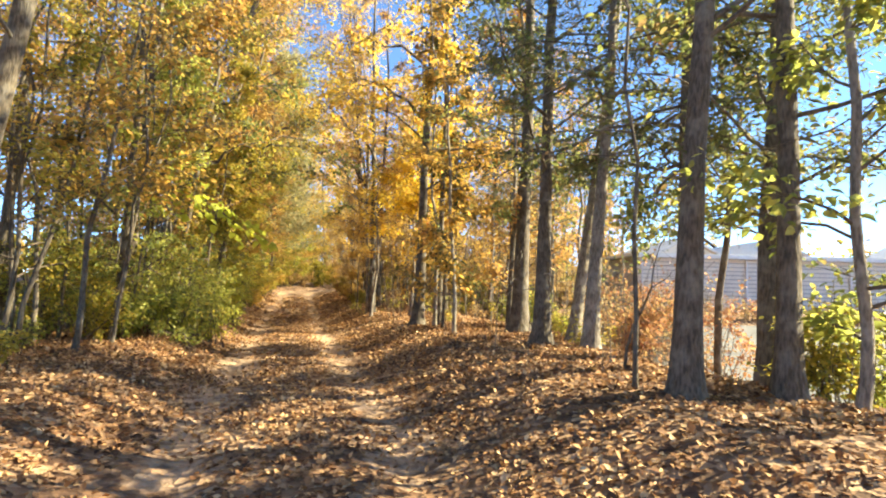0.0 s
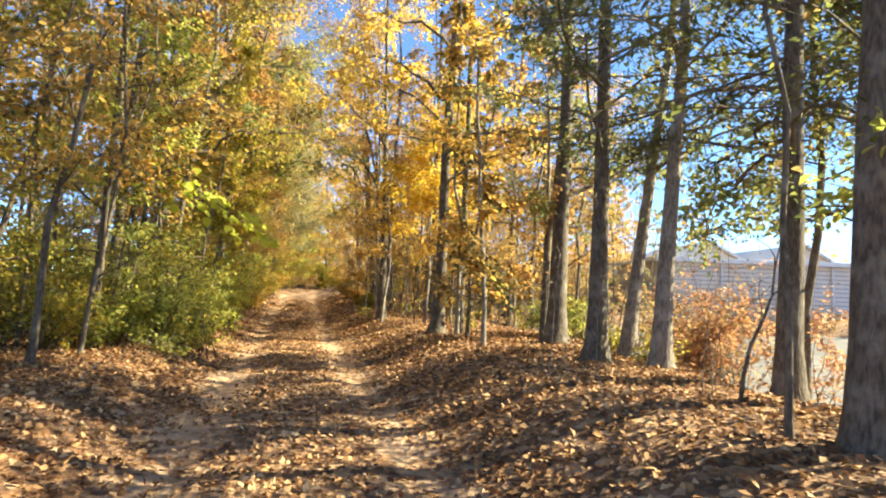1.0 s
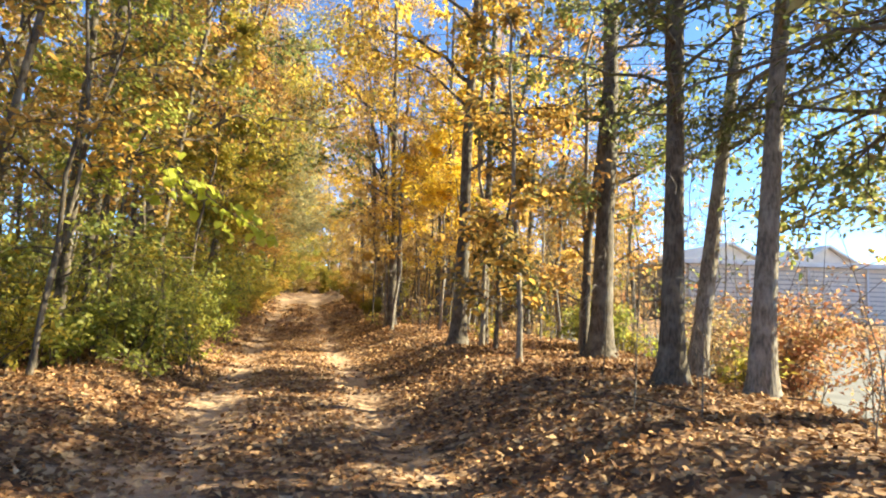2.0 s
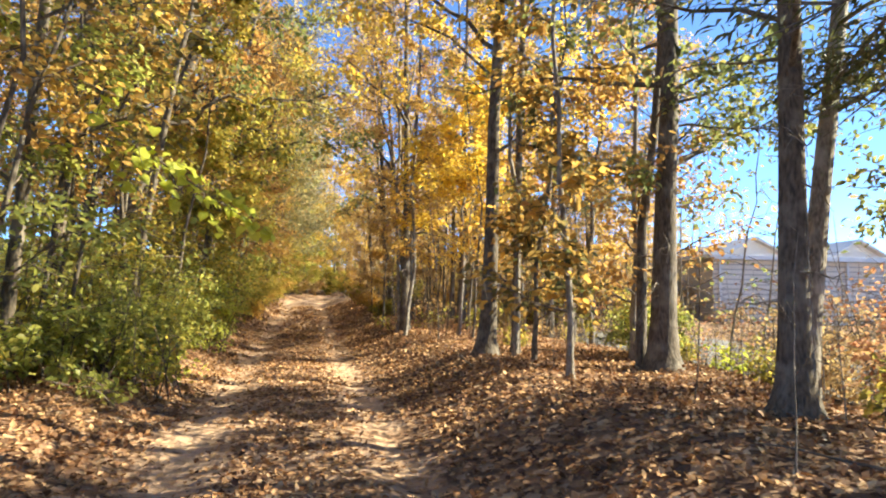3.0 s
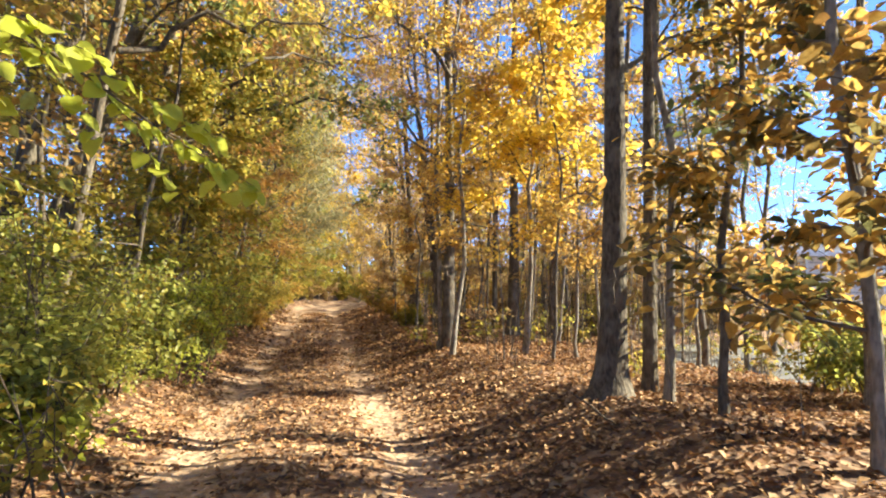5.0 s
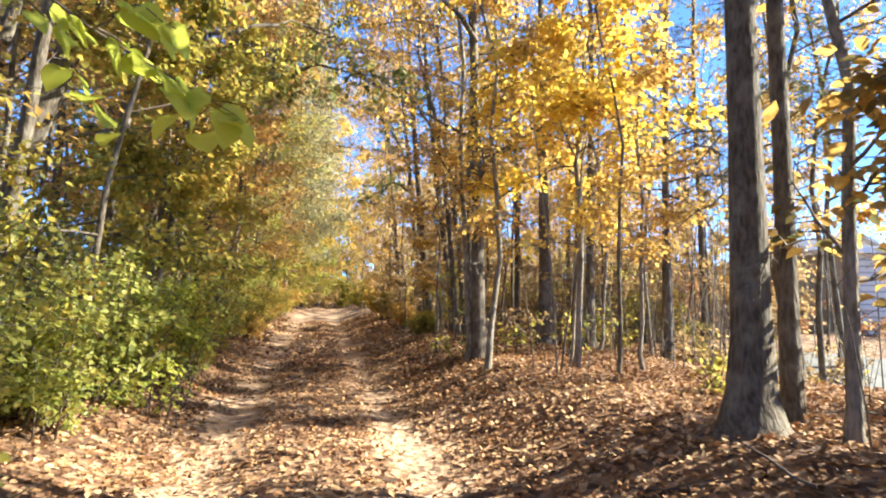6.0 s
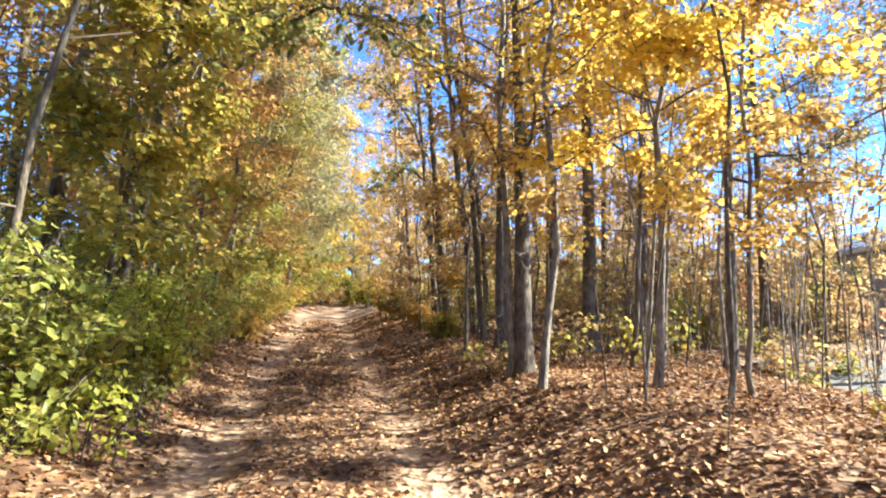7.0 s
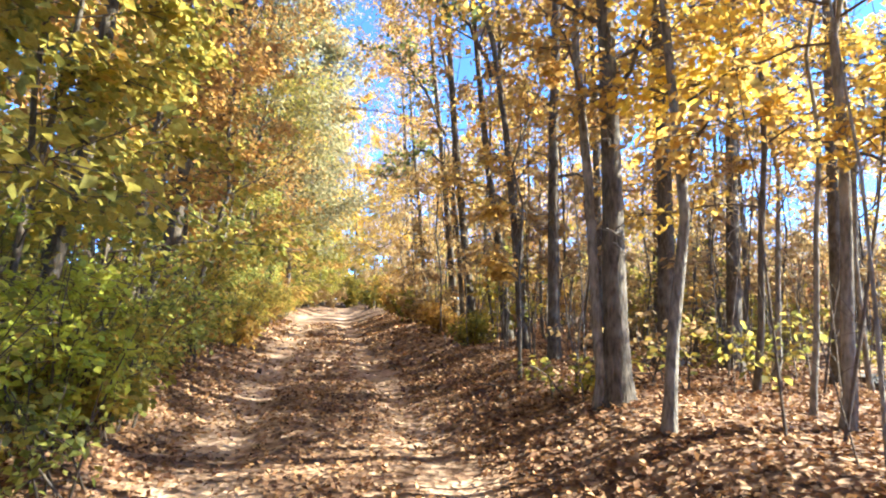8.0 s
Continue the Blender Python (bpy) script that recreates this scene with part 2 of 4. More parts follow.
# ground sheet: fine along the trail, coarse to the horizon
def steps(fine_lo, fine_hi, fine, far):
    mid = np.arange(fine_lo, fine_hi, fine)
    out = [0.0]
    while out[-1] < far:
        out.append(out[-1] + max(fine, out[-1] * 0.16))
    out = np.array(out[1:])
    return np.r_[(fine_lo - out)[::-1], mid, fine_hi + out - fine]


gx, gy = steps(-5.0, 8.0, 0.135, 900), steps(1.0, 33.0, 0.135, 900)
X, Y = np.meshgrid(gx, gy)
Z = land(X, Y)
nx, ny = len(gx), len(gy)
i = np.arange((ny - 1) * nx).reshape(ny - 1, nx)[:, :-1].ravel()
me = solid("ground", np.c_[X.ravel(), Y.ravel(), Z.ravel()], np.c_[i, i + 1, i + 1 + nx, i + nx])
U = X - trail_x(Y)
sand = 0.36 * np.exp(-(((U - 0.86) / 0.34) ** 2)) + 0.40 * np.exp(-(((U + 0.86) / 0.38) ** 2)) + 0.26 * np.exp(-((U / 1.5) ** 6))
sand = sand + 0.24 * lumps(X * 0.35, Y, 0.55, 13) * np.exp(-((U / 1.6) ** 4))
sand = sand + 0.22 * lumps(X, Y, 2.6, 12) * np.exp(-((U / 1.5) ** 4)) + 0.25 * np.exp(-(((U + 1.25) / 0.3) ** 2)) * smooth(15, 19, Y)
me.attributes.new("sand", "FLOAT", "POINT").data.foreach_set("value", sand.ravel().astype(np.float32))
me.shade_smooth()
tagged(piece("ground", me, GROUND), "sandy woodland trail between banks of brown leaf litter", "ground", kind="structure")


# ---- leaves, limbs and trees ----
def leaves(at, along, size, rng, flat=0.55, shape=4, slim=1.0):
    """Leaves as folded blades: places, rough directions, sizes. flat: how level the blades lie. shape: 3, 4 or 6 corners. slim: how broad, 1 for a broad leaf."""
    n = len(at)
    d = along + rng.normal(0, 0.45, (n, 3))
    d[:, 2] -= 0.25 if flat > 0.5 else 0.5
    d /= np.linalg.norm(d, axis=1)[:, None] + 1e-9
    up = np.c_[rng.normal(0, 1 - flat, n), rng.normal(0, 1 - flat, n), np.ones(n)]
    s = np.cross(d, up)
    s /= np.linalg.norm(s, axis=1)[:, None] + 1e-9
    nn = np.cross(s, d)
    L = (size * rng.uniform(0.65, 1.2, n))[:, None]
    W = L * rng.uniform(0.30, 0.40, n)[:, None] * slim
    fold = L * rng.uniform(0.02, 0.14, n)[:, None]
    tip = at + d * L - nn * L * rng.uniform(0.0, 0.25, n)[:, None]
    if shape == 3:
        v = np.stack([at - s * W * 0.9 + nn * fold, tip, at + s * W * 0.9 + d * L * 0.25 - nn * fold], 1)
        f = np.array([[0, 1, 2]])
    elif shape == 4:
        v = np.stack([at, at + d * L * 0.5 + s * W + nn * fold, tip, at + d * L * 0.5 - s * W + nn * fold], 1)
        f = np.array([[0, 1, 2], [0, 2, 3]])
    else:
        v = np.stack([at, at + d * L * 0.3 + s * W * 0.75 + nn * fold, at + d * L * 0.66 + s * W * 0.72 + nn * fold * 0.8, tip, at + d * L * 0.66 - s * W * 0.72 + nn * fold * 0.8, at + d * L * 0.3 - s * W * 0.75 + nn * fold], 1)
        f = np.array([[0, 1, 2, 3], [0, 3, 4, 5]])
    k = v.shape[1]
    faces = (np.arange(n)[:, None, None] * k + f[None]).reshape(-1, f.shape[1])
    return v.reshape(-1, 3), faces


def tube(points, radii, sides=6):
    """A tapered tube along points: corners and four-sided faces."""
    p, r = np.asarray(points, float), np.asarray(radii, float)
    t = np.gradient(p, axis=0)
    t /= np.linalg.norm(t, axis=1)[:, None] + 1e-9
    ref = np.where(np.abs(t[:, 2:3]) > 0.8, np.array([[1.0, 0, 0]]), np.array([[0, 0, 1.0]]))
    a = np.cross(t, ref)
    a /= np.linalg.norm(a, axis=1)[:, None] + 1e-9
    b = np.cross(t, a)
    w = np.linspace(0, 2 * np.pi, sides, endpoint=False)
    ring = np.cos(w)[None, :, None] * a[:, None] + np.sin(w)[None, :, None] * b[:, None]
    v = (p[:, None] + ring * r[:, None, None]).reshape(-1, 3)
    i = np.arange(len(p) - 1)[:, None] * sides
    j = np.arange(sides)[None]
    k = (j + 1) % sides
    f = np.stack([i + j, i + k, i + sides + k, i + sides + j], -1).reshape(-1, 4)
    return v, f


def joined(pieces):
    vs, fs, n = [], [], 0
    for v, f in pieces:
        vs.append(v)
        fs.append(f + n)
        n += len(v)
    return np.concatenate(vs), np.concatenate(fs)


def bent(start, way, length, rng, n=5, wobble=0.12, rise=0.0):
    """Points of a limb that wanders."""
    pts = [np.array(start, float)]
    d = np.array(way, float)
    for _ in range(n - 1):
        d = d + rng.normal(0, wobble, 3) + np.array([0, 0, rise])
        d /= np.linalg.norm(d)
        pts.append(pts[-1] + d * length / (n - 1))
    return np.array(pts)


def tree(name, x, y, dia, height, lean, rng, leaf_mat, label, category="tree", crown_from=2.0, limbs=12, reach=1.8, twigs=7, per_twig=14, leaf=0.09,
         bark=None, shape=4, group="", flare=1.5, rise=0.05, single_limbs=False, toward_way=None, bare=0.0, low=1.35, fine=True, crown_to=None, slim=1.0):
    """A trunk, limbs and a crown of leaves along the twigs. lean: sideways and forward metres per metre of height."""
    z = float(land(x, y)) - 0.06
    root = thing(name, (x, y, z), label, category, group)
    bark = bark or BARK
    n = 12
    hs = np.r_[0, 0.12, 0.3, np.linspace(0.7, height, n - 3)]
    sway = rng.normal(0, 0.02 if dia > 0.15 else 0.08, (n, 2)) * hs[:, None] ** 0.8
    p = np.c_[hs * lean[0] + sway[:, 0].cumsum() * 0.4, hs * lean[1] + sway[:, 1].cumsum() * 0.4, hs]
    taper = np.clip(1 - 0.75 * hs / height, 0.12, 1)
    r = dia / 2 * taper
    if dia > 0.17:
        r = r * (1 + 0.32 * np.exp(-hs / 0.8))
    r[0], r[1], r[2] = r[0] * flare, r[1] * (1 + (flare - 1) * 0.45), r[2] * (1 + (flare - 1) * 0.15)
    v, f = tube(p, r, 10 if dia > 0.15 else 7)
    sides = 10 if dia > 0.15 else 7
    a = np.arange(len(v)) % sides
    bumpy = 1 + 0.07 * np.sin(a * 2.1 + x * 9) * (dia > 0.12)
    centre = np.repeat(p, sides, axis=0)
    v = centre + (v - centre) * bumpy[:, None]
    me = solid("trunk", v, f)
    me.shade_smooth()
    piece("trunk", me, bark, root)
    wood, at, along = [], [], []
    for k in range(limbs):
        top = crown_to or height * 0.97
        h = crown_from + (top - crown_from) * ((k + rng.uniform(0, 0.9)) / limbs) ** low
        if crown_to and k % 5 == 4 and top < height * 0.9:
            h = rng.uniform(top, height * 0.95)  # a thin top
        start = np.array([np.interp(h, hs, p[:, 0]), np.interp(h, hs, p[:, 1]), h])
        az = rng.uniform(0, 2 * np.pi) if toward_way is None or rng.uniform() < 0.35 else toward_way + rng.normal(0, 0.6)
        frac = (h - crown_from) / max(height - crown_from, 0.1)
        el = rng.uniform(0.1, 0.55) + 0.5 * frac if slim > 0.5 else rng.uniform(-0.1, 0.2)
        length = reach * (1.0 - 0.6 * frac) * rng.uniform(0.6, 1.25)
        way = np.array([math.cos(az) * math.cos(el), math.sin(az) * math.cos(el), math.sin(el)])
        pts = bent(start, way, length, rng, 6, 0.17, rise * 0.3 - 0.02)
        r0 = max(0.006, min(np.interp(h, hs, r) * 0.4, 0.009 + 0.009 * length))
        limb = [tube(pts, np.linspace(r0, 0.004, 6), 5) if fine else tube(pts[::2], np.linspace(r0, 0.008, 3), 3)]
        for _ in range(twigs):
            q = rng.uniform(0.25, 1.0)
            s0 = np.array([np.interp(q * 5, range(6), pts[:, c]) for c in range(3)])
            ta = az + rng.choice([-1, 1]) * rng.uniform(0.3, 1.1)
            tw = np.array([math.cos(ta), math.sin(ta), rng.normal(0.05, 0.22)])
            tl = length * rng.uniform(0.22, 0.5)
            tp = bent(s0, tw, tl, rng, 3, 0.12)
            if fine:
                limb.append(tube(tp, np.array([0.006, 0.004, 0.002]) * (1 + dia), 3))
            if rng.uniform() < bare:
                continue
            m = max(2, int(per_twig * rng.uniform(0.5, 1.5)))
            s = rng.uniform(0.1, 1.05, m)
            base = np.c_[[np.interp(s * 2, range(3), tp[:, c]) for c in range(3)]].T
            side = rng.choice([-1.0, 1.0], m)[:, None] * np.array([[-tw[1], tw[0], 0]]) + tw[None] * 0.6
            at.append(base + rng.normal(0, 0.045 + 0.085 * tl, (m, 3)))
            along.append(side)
        if single_limbs:
            piece("limb", solid("limb", *joined(limb)), bark, root)
        else:
            wood += limb
    if wood:
        tagged(piece("branchwork", solid("branchwork", *joined(wood)), TWIG if dia < 0.15 else bark, root), kind="stuff")
    if at:
        at, along = np.concatenate(at), np.concatenate(along)
        tagged(piece("crown", solid("crown", *leaves(at, along, leaf, rng, 0.2, shape, slim)), leaf_mat, root), kind="stuff")
    return root


def shrub(name, x, y, height, spread, rng, leaf_mat, label, stems=14, per_stem=140, leaf=0.05, category="shrub", group="", shape=4, twigs=5, clear=0.25):
    z = float(land(x, y)) - 0.03
    root = thing(name, (x, y, z), label, category, group)
    wood, at, along = [], [], []
    for _ in range(stems):
        az, out = rng.uniform(0, 2 * np.pi), rng.uniform(0.1, 1.0)
        way = np.array([math.cos(az) * out * spread, math.sin(az) * out * spread, height])
        length = np.linalg.norm(way) * rng.uniform(0.6, 1.1)
        pts = bent((rng.normal(0, 0.12), rng.normal(0, 0.12), 0), way / np.linalg.norm(way), length, rng, 6, 0.12, -0.05)
        wood.append(tube(pts[[0, 2, 3, 5]], (0.011, 0.008, 0.006, 0.003), 3))
        for _ in range(twigs):
            q = rng.uniform(clear, 0.95)
            s0 = np.array([np.interp(q * 5, range(6), pts[:, c]) for c in range(3)])
            tw = rng.normal(0, 1, 3) * np.array([1, 1, 0.45])
            tw /= np.linalg.norm(tw)
            tp = bent(s0, tw, length * rng.uniform(0.18, 0.4), rng, 3, 0.15)
            wood.append(tube(tp[::2], (0.005, 0.002), 3))
            m = per_stem // twigs
            s = rng.uniform(0, 1.05, m)
            base = np.c_[[np.interp(s * 2, range(3), tp[:, c]) for c in range(3)]].T
            at.append(base + rng.normal(0, 0.05, (m, 3)))
            along.append(rng.normal(0, 1, (m, 3)) * np.array([1, 1, 0.4]) + tw)
    tagged(piece("branchwork", solid("branchwork", *joined(wood)), TWIG, root), kind="stuff")
    at, along = np.concatenate(at), np.concatenate(along)
    keep = at[:, 2] > 0.04
    tagged(piece("foliage", solid("foliage", *leaves(at[keep], along[keep], leaf, rng, 0.4, shape)), leaf_mat, root), kind="stuff")
    return root

# ---- beyond the bank: road, long shed and houses ----
WALL_A, WALL_WAY = Vector((10.5, 26.25, 0)), Vector((0.973, -0.231, 0))
WALL_BACK = Vector((0.231, 0.973, 0))


def by_wall(s, off, z):
    """s metres along the shed's front, off metres behind it."""
    return WALL_A + WALL_WAY * s + WALL_BACK * off + Vector((0, 0, z))


def box(bm, s0, s1, o0, o1, z0, z1):
    c = [bm.verts.new(by_wall(s, o, z)) for z in (z0, z1) for s, o in ((s0, o0), (s1, o0), (s1, o1), (s0, o1))]
    for f in ((3, 2, 1, 0), (4, 5, 6, 7), (0, 1, 5, 4), (1, 2, 6, 5), (2, 3, 7, 6), (3, 0, 4, 7)):
        bm.faces.new([c[k] for k in f])


def road():
    bm = bmesh.new()
    rows, cols = 12, 62
    grid = []
    for a in range(rows + 1):
        line = []
        for b in range(cols + 1):
            p = by_wall(-1.0 + 58.5 * b / cols, -17.5 + 12.5 * a / rows, 0)
            line.append(bm.verts.new((p.x, p.y, max(float(land(p.x, p.y)) + 0.05, -0.68) + 0.02 * math.sin(b * 0.9 + a))))
        grid.append(line)
    for a in range(rows):
        for b in range(cols):
            bm.faces.new((grid[a][b], grid[a][b + 1], grid[a + 1][b + 1], grid[a + 1][b]))
    tagged(part("road", bm, ASPHALT, None, "", True), "pale weathered asphalt road beyond the leafy bank", "road", kind="structure")


def shed():
    base = -0.85
    root = thing("shed", by_wall(18, 0, base), "long low shed with pale grey horizontal siding", "building")
    root.location = (0, 0, 0)
    bm = bmesh.new()
    box(bm, 6, 46, 0.02, 6, base, 3.3)
    part("wall", bm, OLD_SIDING, root)
    bm = bmesh.new()
    box(bm, 5.97, 46.03, -0.03, 6.03, base, base + 0.9)
    part("foundation", bm, FOUNDATION, root, "dark concrete foundation strip")
    for k in range(16):
        bm = bmesh.new()
        z = base + 0.95 + k * 0.2
        box(bm, 6, 46, -0.025 - 0.004 * (k % 3), 0.018, z, z + 0.15)
        part("siding_board", bm, SIDING, root)
    bm = bmesh.new()
    box(bm, 5.7, 46.3, -0.35, 6.3, 3.32, 3.48)
    part("roof", bm, ROOFING, root)
    bm = bmesh.new()
    box(bm, 5.7, 46.3, -0.42, -0.352, 3.26, 3.44)
    part("gutter", bm, TRIM, root, "white metal gutter")
    for k in range(16):
        bm = bmesh.new()
        s = 6.2 + k * 2.6
        box(bm, s, s + 0.09, -0.12, -0.045, base, 3.25)
        part("post", bm, TRIM, root, "white upright post")


def house(s, off, width, depth, eaves, ridge, label):
    root = thing("house", (0, 0, 0), label, "house", "houses behind the shed")
    bm = bmesh.new()
    box(bm, s, s + width, off, off + depth, -0.9, eaves)
    part("wall", bm, SIDING, root)
    mid = s + width / 2
    for o in (off + 0.02, off + depth - 0.12):
        bm = bmesh.new()
        a = [bm.verts.new(by_wall(u, q, z)) for q in (o, o + 0.1) for u, z in ((s, eaves), (s + width, eaves), (mid, ridge))]
        for f in ((0, 1, 2), (5, 4, 3), (0, 3, 4, 1), (1, 4, 5, 2), (2, 5, 3, 0)):
            bm.faces.new([a[k] for k in f])
        bmesh.ops.recalc_face_normals(bm, faces=bm.faces)
        part("gable", bm, SIDING, root)
    for side in (-1, 1):
        bm = bmesh.new()
        u = mid + side * (width / 2 + 0.4)
        drop = (ridge - eaves) * 0.4 / (width / 2)
        c = [bm.verts.new(by_wall(*q)) for q in ((mid, off - 0.4, ridge + 0.02), (u, off - 0.4, eaves - drop + 0.02), (u, off + depth + 0.4, eaves - drop + 0.02), (mid, off + depth + 0.4, ridge + 0.02))]
        d = [bm.verts.new(v.co + Vector((0, 0, 0.14))) for v in c]
        for k in range(4):
            bm.faces.new((c[k], c[(k + 1) % 4], d[(k + 1) % 4], d[k]))
        bm.faces.new(c[::-1])
        bm.faces.new(d)
        bmesh.ops.recalc_face_normals(bm, faces=bm.faces)
        part("roof", bm, ROOFING, root)
    for u in (0.25, 0.65):
        bm = bmesh.new()
        box(bm, s + width * u, s + width * u + 0.9, off - 0.03, off - 0.005, eaves - 1.5, eaves - 0.3)
        win = part("window", bm, GLASS, root, "dark house window")
        bm = bmesh.new()
        box(bm, s + width * u - 0.08, s + width * u + 0.98, off - 0.05, off - 0.031, eaves - 0.3, eaves - 0.2)
        part("window_frame", bm, TRIM, win)


road()
shed()
house(9.6, 9.0, 6.0, 9.0, 3.5, 5.1, "pale grey house with a low gabled roof behind the shed")
house(16.3, 10.0, 5.8, 9.0, 3.5, 5.2, "pale grey gabled house behind the shed")
house(30.0, 10.0, 9.0, 9.0, 3.6, 5.8, "pale grey house with a wide gable behind the shed")

